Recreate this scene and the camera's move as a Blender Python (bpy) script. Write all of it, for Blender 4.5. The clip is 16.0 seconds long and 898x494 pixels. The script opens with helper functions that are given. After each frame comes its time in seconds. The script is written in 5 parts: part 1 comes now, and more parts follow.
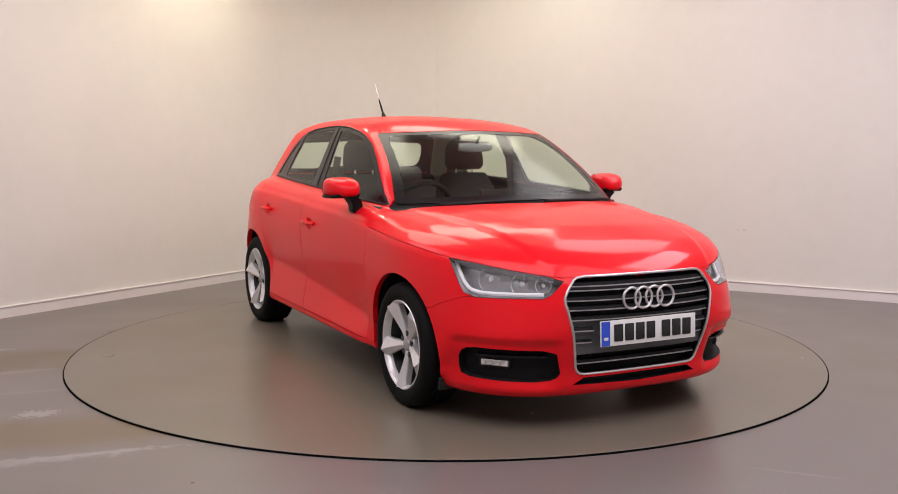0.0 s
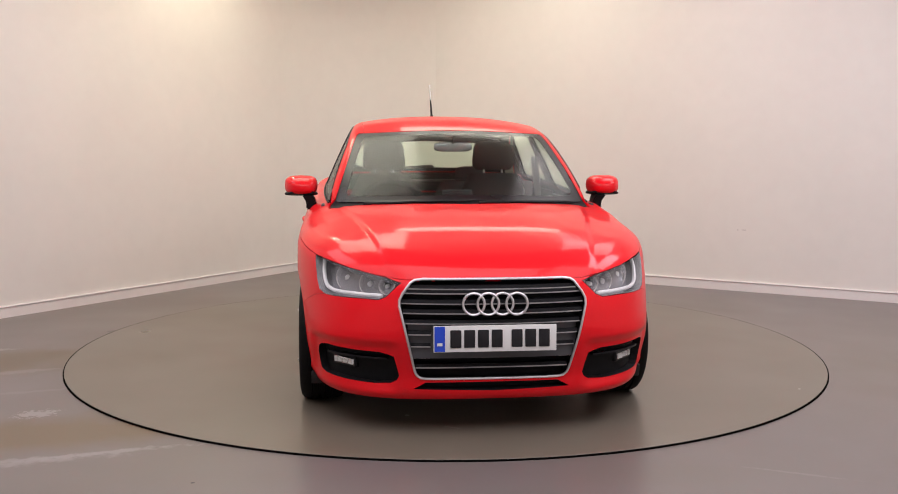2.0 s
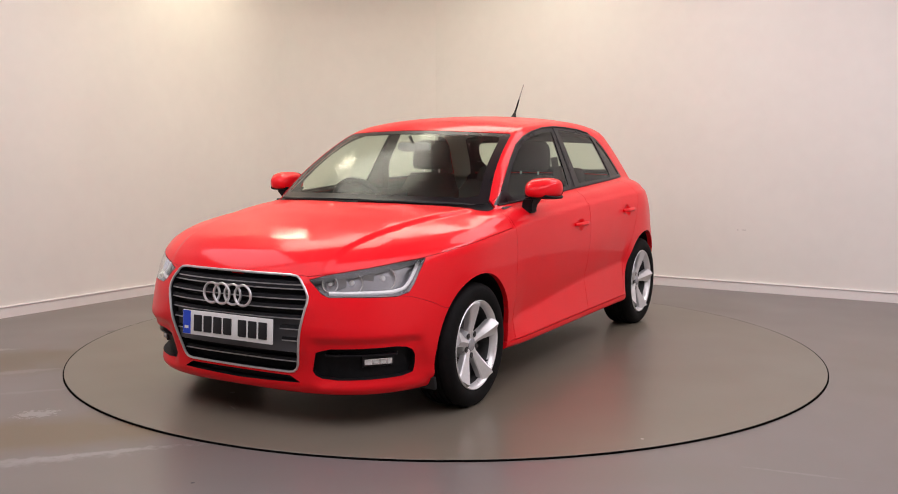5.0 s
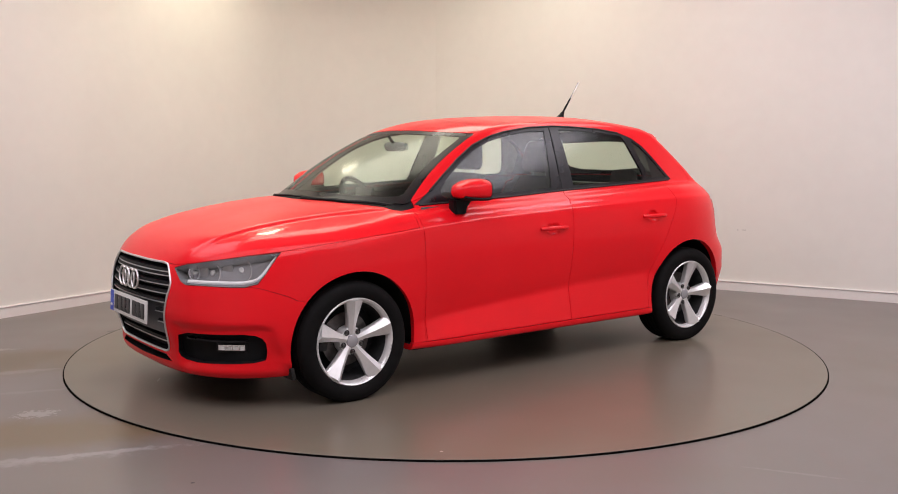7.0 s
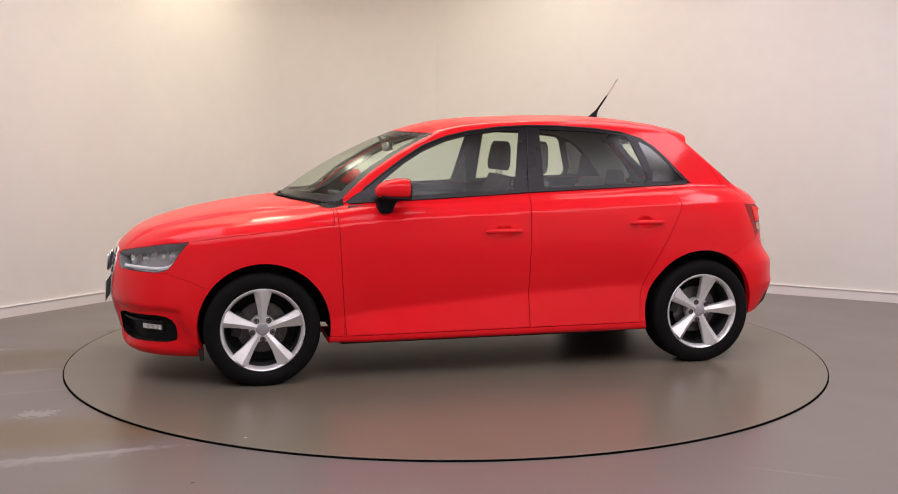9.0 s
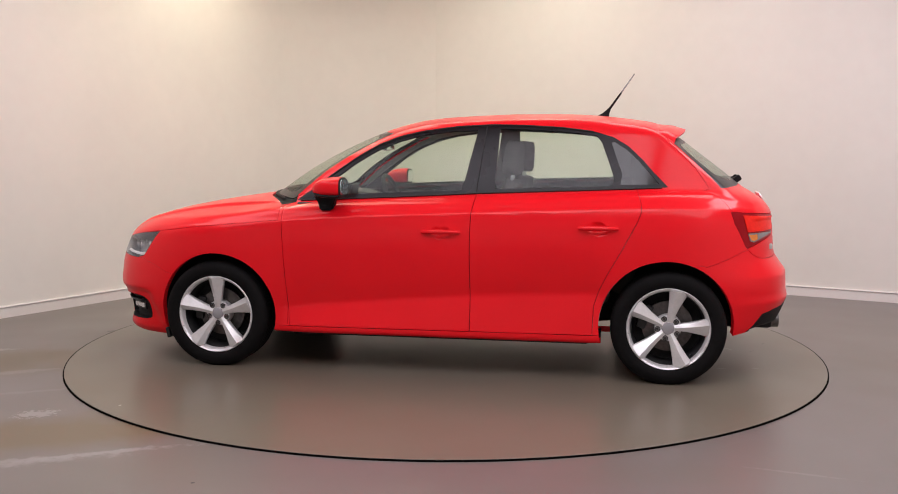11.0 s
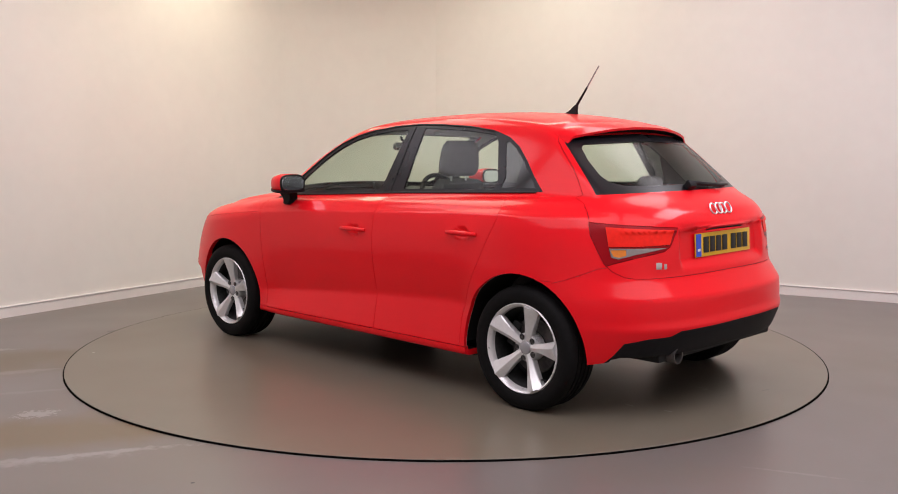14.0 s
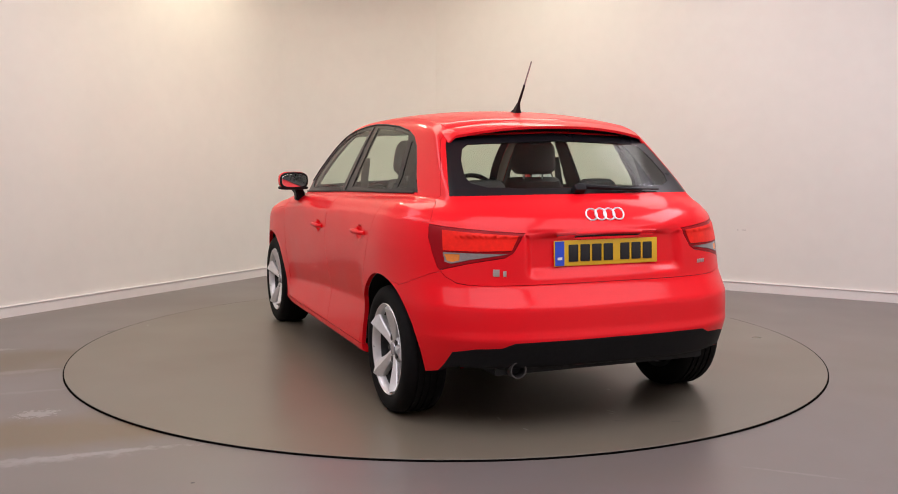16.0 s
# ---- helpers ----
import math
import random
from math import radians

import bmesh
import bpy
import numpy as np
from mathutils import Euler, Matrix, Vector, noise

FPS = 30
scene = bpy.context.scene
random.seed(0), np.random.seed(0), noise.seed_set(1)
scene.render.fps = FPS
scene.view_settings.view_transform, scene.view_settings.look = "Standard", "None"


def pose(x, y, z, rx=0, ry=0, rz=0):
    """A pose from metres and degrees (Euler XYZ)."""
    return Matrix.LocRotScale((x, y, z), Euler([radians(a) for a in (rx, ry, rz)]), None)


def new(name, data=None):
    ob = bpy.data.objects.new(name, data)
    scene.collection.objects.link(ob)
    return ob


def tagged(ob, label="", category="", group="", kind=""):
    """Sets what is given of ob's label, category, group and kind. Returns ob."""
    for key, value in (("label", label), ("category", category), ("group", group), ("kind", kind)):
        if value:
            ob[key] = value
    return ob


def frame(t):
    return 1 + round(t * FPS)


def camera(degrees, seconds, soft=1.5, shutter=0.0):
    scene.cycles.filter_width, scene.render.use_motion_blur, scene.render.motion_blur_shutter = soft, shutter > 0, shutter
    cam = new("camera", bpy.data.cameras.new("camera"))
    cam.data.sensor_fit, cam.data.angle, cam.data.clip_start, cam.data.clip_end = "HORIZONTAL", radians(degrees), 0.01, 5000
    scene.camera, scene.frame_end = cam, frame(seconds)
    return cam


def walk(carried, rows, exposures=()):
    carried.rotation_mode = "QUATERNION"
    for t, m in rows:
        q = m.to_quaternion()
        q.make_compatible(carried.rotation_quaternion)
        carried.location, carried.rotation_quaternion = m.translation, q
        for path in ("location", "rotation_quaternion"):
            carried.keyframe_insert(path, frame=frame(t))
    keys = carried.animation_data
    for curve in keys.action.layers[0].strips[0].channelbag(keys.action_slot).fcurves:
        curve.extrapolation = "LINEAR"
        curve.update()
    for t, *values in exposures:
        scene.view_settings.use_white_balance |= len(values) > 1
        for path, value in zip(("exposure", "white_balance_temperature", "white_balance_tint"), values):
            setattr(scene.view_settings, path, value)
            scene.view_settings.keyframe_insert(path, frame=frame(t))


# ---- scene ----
# ---- camera: it stands still before the turntable ----
cam = camera(49.74, 16.0, soft=0.95)
EYE = pose(0, -5.95, 1.258, 90 - 6.261, -0.1625, -0.1234)
walk(cam, [(0.0, EYE), (16.0, EYE)])

# ---- world, lamps, exposure ----
world = bpy.data.worlds.new("world")
world.use_nodes = True
world.node_tree.nodes["Background"].inputs[0].default_value = (0, 0, 0, 1)
world.node_tree.nodes["Background"].inputs[1].default_value = 0.0
scene.world = world
scene.view_settings.exposure = 0.04
ROOF = 3.2


def area_lamp(x, y, sx, sy, power, colour):
    data = bpy.data.lights.new("ceiling_lamp", "AREA")
    data.shape, data.size, data.size_y, data.energy, data.color = "RECTANGLE", sx, sy, power, colour
    ob = new("ceiling_lamp", data)
    ob.matrix_world = pose(x, y, ROOF - 0.03)
    return ob


COOL, WARM, PALE = (0.95, 0.90, 1.0), (1.0, 0.975, 0.82), (0.98, 0.93, 0.95)
# place, size, power, colour
LAMPS = [
    (-2.5, -3.3, 2.4, 3.0, 46, COOL), (0.1, -3.6, 2.4, 3.0, 72, COOL), (2.7, -3.4, 2.4, 3.0, 58, COOL),
    (-2.75, -0.6, 1.5, 1.9, 26, COOL), (3.15, -0.7, 1.1, 1.9, 54, COOL),
    (-1.15, 0.7, 1.5, 1.8, 35, WARM), (1.9, 0.8, 1.4, 1.8, 26, PALE),
    # small lamp for the glow on the wall; wide fill added to brighten the corner
    (-1.82, 2.12, 0.35, 0.35, 10, (1.0, 0.92, 0.68)), (0.35, 2.15, 1.8, 0.9, 25, WARM),
]
for lamp_row in LAMPS:
    area_lamp(*lamp_row)


# ---- materials ----
def material(name, colour=(0.5, 0.5, 0.5), rough=0.5, metal=0.0, coat=0.0, coat_rough=0.1, grain=0.0, grain_scale=60.0, patch=0.0, patch_scale=1.5, bump=0.0, bump_scale=200.0, rough_var=0.0, spec=0.5):
    """Principled surface with two scales of colour change, uneven gloss and fine relief, in object space."""
    m = bpy.data.materials.new(name)
    m.use_nodes = True
    nt = m.node_tree
    b = nt.nodes["Principled BSDF"]
    b.inputs["Base Color"].default_value = (*colour, 1)
    b.inputs["Roughness"].default_value, b.inputs["Metallic"].default_value = rough, metal
    b.inputs["Coat Weight"].default_value, b.inputs["Coat Roughness"].default_value = coat, coat_rough
    b.inputs["Specular IOR Level"].default_value = spec
    tc = nt.nodes.new("ShaderNodeTexCoord")

    def noise_at(scale, detail=4.0):
        n = nt.nodes.new("ShaderNodeTexNoise")
        n.inputs["Scale"].default_value, n.inputs["Detail"].default_value = scale, detail
        nt.links.new(tc.outputs["Object"], n.inputs["Vector"])
        return n.outputs["Fac"]

    def ramp(fac, lo, hi):
        r = nt.nodes.new("ShaderNodeMapRange")
        r.inputs["From Min"].default_value, r.inputs["From Max"].default_value = 0.3, 0.7
        r.inputs["To Min"].default_value, r.inputs["To Max"].default_value = lo, hi
        nt.links.new(fac, r.inputs["Value"])
        return r.outputs["Result"]

    last = None
    for amount, scale in ((grain, grain_scale), (patch, patch_scale)):
        if amount:
            f = ramp(noise_at(scale), 1 - amount, 1 + amount)
            if last is None:
                last = f
            else:
                k = nt.nodes.new("ShaderNodeMath")
                k.operation = "MULTIPLY"
                nt.links.new(last, k.inputs[0]), nt.links.new(f, k.inputs[1])
                last = k.outputs[0]
    if last is not None:
        v = nt.nodes.new("ShaderNodeVectorMath")
        v.operation = "SCALE"
        v.inputs[0].default_value = colour
        nt.links.new(last, v.inputs["Scale"])
        nt.links.new(v.outputs["Vector"], b.inputs["Base Color"])
    if rough_var:
        nt.links.new(ramp(noise_at(max(patch_scale, 2.0) * 2), rough - rough_var, rough + rough_var), b.inputs["Roughness"])
    if bump:
        bp = nt.nodes.new("ShaderNodeBump")
        bp.inputs["Strength"].default_value, bp.inputs["Distance"].default_value = bump, 0.002
        nt.links.new(noise_at(bump_scale), bp.inputs["Height"])
        nt.links.new(bp.outputs["Normal"], b.inputs["Normal"])
    return m


def pane_material(name, tint, gloss_rough=0.03, base=0.06):
    """A clear pane: it lets light through, tinted, and mirrors more at a slant."""
    m = bpy.data.materials.new(name)
    m.use_nodes = True
    nt = m.node_tree
    nt.nodes.remove(nt.nodes["Principled BSDF"])
    out = nt.nodes["Material Output"]
    clear, gloss, mix, face, power, share = (nt.nodes.new(k) for k in ("ShaderNodeBsdfTransparent", "ShaderNodeBsdfGlossy", "ShaderNodeMixShader", "ShaderNodeLayerWeight", "ShaderNodeMath", "ShaderNodeMath"))
    clear.inputs["Color"].default_value = (*tint, 1)
    gloss.inputs["Roughness"].default_value = gloss_rough
    power.operation, share.operation = "POWER", "MULTIPLY_ADD"
    nt.links.new(face.outputs["Facing"], power.inputs[0])
    power.inputs[1].default_value = 4.5
    nt.links.new(power.outputs[0], share.inputs[0])
    share.inputs[1].default_value, share.inputs[2].default_value = 0.55, base
    nt.links.new(share.outputs[0], mix.inputs[0])
    nt.links.new(clear.outputs[0], mix.inputs[1]), nt.links.new(gloss.outputs[0], mix.inputs[2])
    nt.links.new(mix.outputs[0], out.inputs["Surface"])
    return m


PAINT = material("red_car_paint", (0.83, 0.007, 0.015), 0.45, 0.0, 0.50, 0.11, grain=0.03, grain_scale=300, patch=0.03, patch_scale=2.0, rough_var=0.03, spec=0.06)
BLACK = material("black_plastic", (0.010, 0.010, 0.011), 0.55, spec=0.14, grain=0.15, bump=0.2, bump_scale=500)
GLOSS_BLACK = material("gloss_black_trim", (0.008, 0.007, 0.009), 0.3, spec=0.28, patch=0.1, rough_var=0.05)
RUBBER = material("tyre_rubber", (0.006, 0.0055, 0.0055), 0.7, spec=0.12, grain=0.2, grain_scale=40, patch=0.15, patch_scale=6, bump=0.3, bump_scale=150)
SEAL = material("rubber_seal", (0.010, 0.010, 0.010), 0.6, grain=0.1)
ALLOY = material("silver_alloy", (0.75, 0.74, 0.73), 0.32, 0.40, 0.3, 0.2, grain=0.04, patch=0.05, patch_scale=8, rough_var=0.06)
CHROME = material("chrome", (0.78, 0.78, 0.79), 0.34, 1.0, patch=0.04, patch_scale=10)
SATIN = material("satin_aluminium", (0.55, 0.55, 0.56), 0.3, 0.9, patch=0.05, patch_scale=10)
STEEL = material("brake_steel", (0.13, 0.12, 0.115), 0.45, 0.8, grain=0.15, patch=0.2, patch_scale=15)
DARK_METAL = material("dark_metal", (0.05, 0.05, 0.05), 0.5, 0.6, grain=0.2, patch=0.2)
UNDER = material("dark_underside", (0.010, 0.010, 0.010), 0.8, grain=0.3, patch=0.3)
CABIN = material("charcoal_cabin_trim", (0.085, 0.078, 0.074), 0.7, grain=0.15, patch=0.1, bump=0.2)
CLOTH = material("charcoal_seat_cloth", (0.070, 0.064, 0.062), 0.9, grain=0.3, grain_scale=250, patch=0.1, bump=0.4, bump_scale=600)
LINING = material("grey_headlining", (0.45, 0.43, 0.39), 0.9, grain=0.08, patch=0.05)
GLASS = pane_material("green_tinted_glass", (0.81, 0.90, 0.82), 0.18, 0.04)
DARK_GLASS = pane_material("dark_quarter_glass", (0.09, 0.10, 0.10), 0.12, 0.065)
COVER = pane_material("clear_lamp_cover", (0.97, 0.97, 0.97), 0.04, 0.02)
REFLECTOR = material("lamp_reflector", (0.90, 0.90, 0.91), 0.26, 0.75, patch=0.1, patch_scale=25)
LAMP_INNER = material("grey_lamp_inner", (0.42, 0.42, 0.44), 0.25, 0.45, patch=0.1, patch_scale=12)
HOUSING = material("grey_lamp_housing", (0.42, 0.42, 0.43), 0.26, 0.5, patch=0.1, patch_scale=12)
WHITE_STRIP = material("white_light_strip", (0.85, 0.85, 0.84), 0.3, patch=0.04, patch_scale=20)
TAIL_DARK = material("dark_red_lamp_lens", (0.30, 0.003, 0.008), 0.35, 0, 0.05, 0.3, patch=0.1, patch_scale=10, spec=0.12)
TAIL_RED = material("red_lamp_lens", (0.86, 0.02, 0.012), 0.4, 0, 0.05, 0.3, grain=0.06, grain_scale=60, patch=0.1, patch_scale=12, spec=0.12)
AMBER = material("amber_lamp_lens", (0.75, 0.22, 0.03), 0.2, 0, 0.3, 0.1, grain=0.08, grain_scale=120)
CLEAR_LENS = material("clear_white_lamp_lens", (0.30, 0.27, 0.26), 0.2, 0.3, 0.3, 0.1, grain=0.1, grain_scale=120)
PLATE_WHITE = material("white_plate", (0.78, 0.78, 0.75), 0.35, patch=0.04, patch_scale=6)
PLATE_YELLOW = material("yellow_plate", (0.75, 0.45, 0.02), 0.35, patch=0.04, patch_scale=6)
PLATE_BLUE = material("blue_plate_strip", (0.02, 0.07, 0.55), 0.35, patch=0.04)
INK = material("black_plate_bars", (0.010, 0.010, 0.012), 0.4, patch=0.1)
GREY_PANEL = material("grey_grille_panel", (0.07, 0.07, 0.075), 0.4, patch=0.1, patch_scale=8)
MIRROR = material("mirror_glass", (0.85, 0.9, 0.92), 0.03, 1.0, patch=0.02)


# ---- small mesh builders ----
def finish(name, bm, mat, parent, label="", smooth=40):
    me = bpy.data.meshes.new(name)
    bm.normal_update()
    if smooth:
        for f in bm.faces:
            f.smooth = True
        for e in bm.edges:
            if len(e.link_faces) == 2 and e.calc_face_angle(0) > radians(smooth):
                e.smooth = False
    bm.to_mesh(me)
    bm.free()
    me.materials.append(mat)
    ob = new(name, me)
    ob.parent = parent
    return tagged(ob, label)


def part(name, bm, mat, parent, label="", smooth=40):
    return finish(name, bm, mat, parent, label, smooth)


def shared(name, source, parent, m=None, label=""):
    """Another object on the same mesh."""
    ob = new(name, source.data)
    ob.parent = parent
    if m is not None:
        ob.matrix_basis = m
    return tagged(ob, label)


def block(size, m, bevel=0.0, seg=2, bm=None):
    bm = bm or bmesh.new()
    r = bmesh.ops.create_cube(bm, size=1.0, matrix=m @ Matrix.Diagonal((*size, 1)))
    if bevel:
        edges = list({e for v in r["verts"] for e in v.link_edges})
        bmesh.ops.bevel(bm, geom=edges, offset=bevel, segments=seg, affect="EDGES", profile=0.6)
    return bm


def lathe(profile, n=48, m=None, bm=None, closed=False):
    """Turns rows of (radius, y) about the y axis."""
    bm = bm or bmesh.new()
    rings = []
    for r, y in profile:
        rings.append([bm.verts.new((r * math.cos(k * math.tau / n), y, r * math.sin(k * math.tau / n))) for k in range(n)])
    pairs = list(zip(rings, rings[1:])) + ([(rings[-1], rings[0])] if closed else [])
    for a, b in pairs:
        for k in range(n):
            bm.faces.new((a[k], a[(k + 1) % n], b[(k + 1) % n], b[k]))
    bmesh.ops.remove_doubles(bm, verts=bm.verts, dist=1e-6)
    bmesh.ops.recalc_face_normals(bm, faces=bm.faces)
    if m is not None:
        bm.transform(m)
    return bm


def tube(points, radius, closed=False, n=10, flat=1.0, up=(0, 0, 1), bm=None, ends=True):
    """A round or flattened rod along points; radius may be a list."""
    bm = bm or bmesh.new()
    pts = [Vector(p) for p in points]
    rings, count = [], len(pts)
    for i, p in enumerate(pts):
        a, b = (pts[i - 1], pts[(i + 1) % count]) if closed else (pts[max(i - 1, 0)], pts[min(i + 1, count - 1)])
        d = (b - a).normalized()
        side = d.cross(Vector(up)).normalized()
        rise = side.cross(d)
        r = radius[i] if isinstance(radius, (list, tuple)) else radius
        rings.append([bm.verts.new(p + side * (r * math.cos(k * math.tau / n)) + rise * (r * flat * math.sin(k * math.tau / n))) for k in range(n)])
    for a, b in list(zip(rings, rings[1:])) + ([(rings[-1], rings[0])] if closed else []):
        for k in range(n):
            bm.faces.new((a[k], a[(k + 1) % n], b[(k + 1) % n], b[k]))
    if not closed and ends:
        bm.faces.new(rings[0]), bm.faces.new(rings[-1])
    bmesh.ops.recalc_face_normals(bm, faces=bm.faces)
    return bm


def loft(rings, caps=True, bm=None):
    """A closed skin over rings of equally many points."""
    bm = bm or bmesh.new()
    vs = [[bm.verts.new(p) for p in ring] for ring in rings]
    n = len(vs[0])
    for a, b in zip(vs, vs[1:]):
        for k in range(n):
            bm.faces.new((a[k], a[(k + 1) % n], b[(k + 1) % n], b[k]))
    if caps:
        bm.faces.new(vs[0]), bm.faces.new(vs[-1])
    bmesh.ops.recalc_face_normals(bm, faces=bm.faces)
    return bm


# ---- room: two pale walls that meet in a rounded corner, floor, turntable ----
CORNER = Vector((-0.981, 4.17))
LEFT, RIGHT = Vector((-0.552, -0.834)).normalized(), Vector((0.872, -0.490)).normalized()
LONG, WIDE, COVE = 10.5, 9.0, 1.0
FLOOR_Z = -0.008


def wall_material():
    m = material("cream_wall_paint", (0.755, 0.722, 0.672), 0.75, patch=0.025, patch_scale=0.9, grain=0.012, grain_scale=9, bump=0.12, bump_scale=220, rough_var=0.06)
    return m


def stain(nt, links, at, size, turn, value, soft=0.5, rough_edge=0.5, scale=18.0):
    """A patch of its own shape on the ground: 0 outside, value inside, with a ragged edge."""
    tc = nt.nodes.new("ShaderNodeTexCoord")
    mp = nt.nodes.new("ShaderNodeMapping")
    mp.vector_type = "TEXTURE"
    mp.inputs["Location"].default_value = (at[0], at[1], 0)
    mp.inputs["Rotation"].default_value = (0, 0, radians(turn))
    mp.inputs["Scale"].default_value = (size[0], size[1], 1)
    links.new(tc.outputs["Object"], mp.inputs["Vector"])
    ln = nt.nodes.new("ShaderNodeVectorMath")
    ln.operation = "LENGTH"
    links.new(mp.outputs["Vector"], ln.inputs[0])
    no = nt.nodes.new("ShaderNodeTexNoise")
    no.inputs["Scale"].default_value, no.inputs["Detail"].default_value = scale, 5
    links.new(tc.outputs["Object"], no.inputs["Vector"])
    ma = nt.nodes.new("ShaderNodeMath")
    ma.operation = "MULTIPLY_ADD"
    links.new(no.outputs["Fac"], ma.inputs[0])
    ma.inputs[1].default_value = rough_edge * 2
    links.new(ln.outputs["Value"], ma.inputs[2])
    mr = nt.nodes.new("ShaderNodeMapRange")
    mr.inputs["From Min"].default_value, mr.inputs["From Max"].default_value = 1 + rough_edge - soft, 1 + rough_edge
    mr.inputs["To Min"].default_value, mr.inputs["To Max"].default_value = value, 0
    links.new(ma.outputs[0], mr.inputs["Value"])
    return mr.outputs["Result"]


def ground_material(name, base, warm, stains):
    """Painted concrete: cloudy, worn, with its own stains (at, size, turn, strength, colour)."""
    m = bpy.data.materials.new(name)
    m.use_nodes = True
    nt, links = m.node_tree, m.node_tree.links
    b = nt.nodes["Principled BSDF"]
    tc = nt.nodes.new("ShaderNodeTexCoord")

    def cloud(scale, detail=5.0, rough=0.55):
        n = nt.nodes.new("ShaderNodeTexNoise")
        n.inputs["Scale"].default_value, n.inputs["Detail"].default_value, n.inputs["Roughness"].default_value = scale, detail, rough
        links.new(tc.outputs["Object"], n.inputs["Vector"])
        return n.outputs["Fac"]

    def blend(fac, a, c):
        x = nt.nodes.new("ShaderNodeMix")
        x.data_type = "RGBA"
        links.new(fac, x.inputs["Factor"]) if not isinstance(fac, float) else None
        a_in, b_in = [s for s in x.inputs if s.name == "A" and s.type == "RGBA"][0], [s for s in x.inputs if s.name == "B" and s.type == "RGBA"][0]
        for sock, val in ((a_in, a), (b_in, c)):
            if isinstance(val, tuple):
                sock.default_value = (*val, 1)
            else:
                links.new(val, sock)
        return [s for s in x.outputs if s.type == "RGBA"][0]

    def sharpen(fac, lo, hi, a=0.0, c=1.0):
        r = nt.nodes.new("ShaderNodeMapRange")
        r.inputs["From Min"].default_value, r.inputs["From Max"].default_value = lo, hi
        r.inputs["To Min"].default_value, r.inputs["To Max"].default_value = a, c
        links.new(fac, r.inputs["Value"])
        return r.outputs["Result"]

    colour = blend(sharpen(cloud(0.55), 0.35, 0.68), base, warm)
    colour = blend(sharpen(cloud(3.2, 3), 0.3, 0.9, 0, 0.30), colour, tuple(k * 1.18 for k in base))
    colour = blend(sharpen(cloud(30, 3), 0.1, 0.9, 0, 0.08), colour, tuple(k * 0.7 for k in base))
    for at, size, turn, strength, tone, *more in stains:
        colour = blend(stain(nt, links, at, size, turn, strength, *more), colour, tone)
    links.new(colour, b.inputs["Base Color"])
    links.new(sharpen(cloud(1.1, 2), 0.2, 0.8, 0.26, 0.36), b.inputs["Roughness"])
    bp = nt.nodes.new("ShaderNodeBump")
    bp.inputs["Strength"].default_value, bp.inputs["Distance"].default_value = 0.015, 0.002
    links.new(cloud(70, 4), bp.inputs["Height"])
    links.new(bp.outputs["Normal"], b.inputs["Normal"])
    return m


WALL = wall_material()
SKIRT = material("white_skirting_paint", (0.80, 0.76, 0.73), 0.4, patch=0.03, patch_scale=2, grain=0.01)
CEIL = material("white_ceiling", (0.80, 0.77, 0.74), 0.8, patch=0.03, patch_scale=0.7)
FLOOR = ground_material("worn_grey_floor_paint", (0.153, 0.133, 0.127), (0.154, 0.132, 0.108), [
    ((-2.0, -1.95), (1.5, 0.34), 18, 0.9, (0.140, 0.100, 0.055), 0.6, 0.5, 4.0),
    ((-2.6, -0.55), (1.0, 0.42), 25, 0.85, (0.120, 0.088, 0.050), 0.6, 0.5, 5.0),
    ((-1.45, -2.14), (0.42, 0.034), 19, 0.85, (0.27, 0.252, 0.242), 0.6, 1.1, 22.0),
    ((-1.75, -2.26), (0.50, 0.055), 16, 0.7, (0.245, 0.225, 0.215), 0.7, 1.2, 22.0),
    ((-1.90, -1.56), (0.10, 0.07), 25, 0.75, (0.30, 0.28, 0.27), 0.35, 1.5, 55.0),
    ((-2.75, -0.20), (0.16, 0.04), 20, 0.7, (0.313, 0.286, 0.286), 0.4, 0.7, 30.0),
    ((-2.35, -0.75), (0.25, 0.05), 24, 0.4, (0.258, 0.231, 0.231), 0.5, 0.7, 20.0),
    ((-2.222, 0.405), (0.04, 0.022), 20, 0.9, (0.015, 0.014, 0.013), 0.3, 0.3, 40.0),
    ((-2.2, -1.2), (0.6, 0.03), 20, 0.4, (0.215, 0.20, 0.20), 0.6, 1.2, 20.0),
    ((-0.941, -2.466), (0.009, 0.009), 0, 1.0, (0.01, 0.01, 0.01), 0.2, 0.1, 60.0),
    ((1.35, -2.35), (0.22, 0.012), -22, 0.4, (0.245, 0.224, 0.211), 0.4, 0.7, 30.0),
])
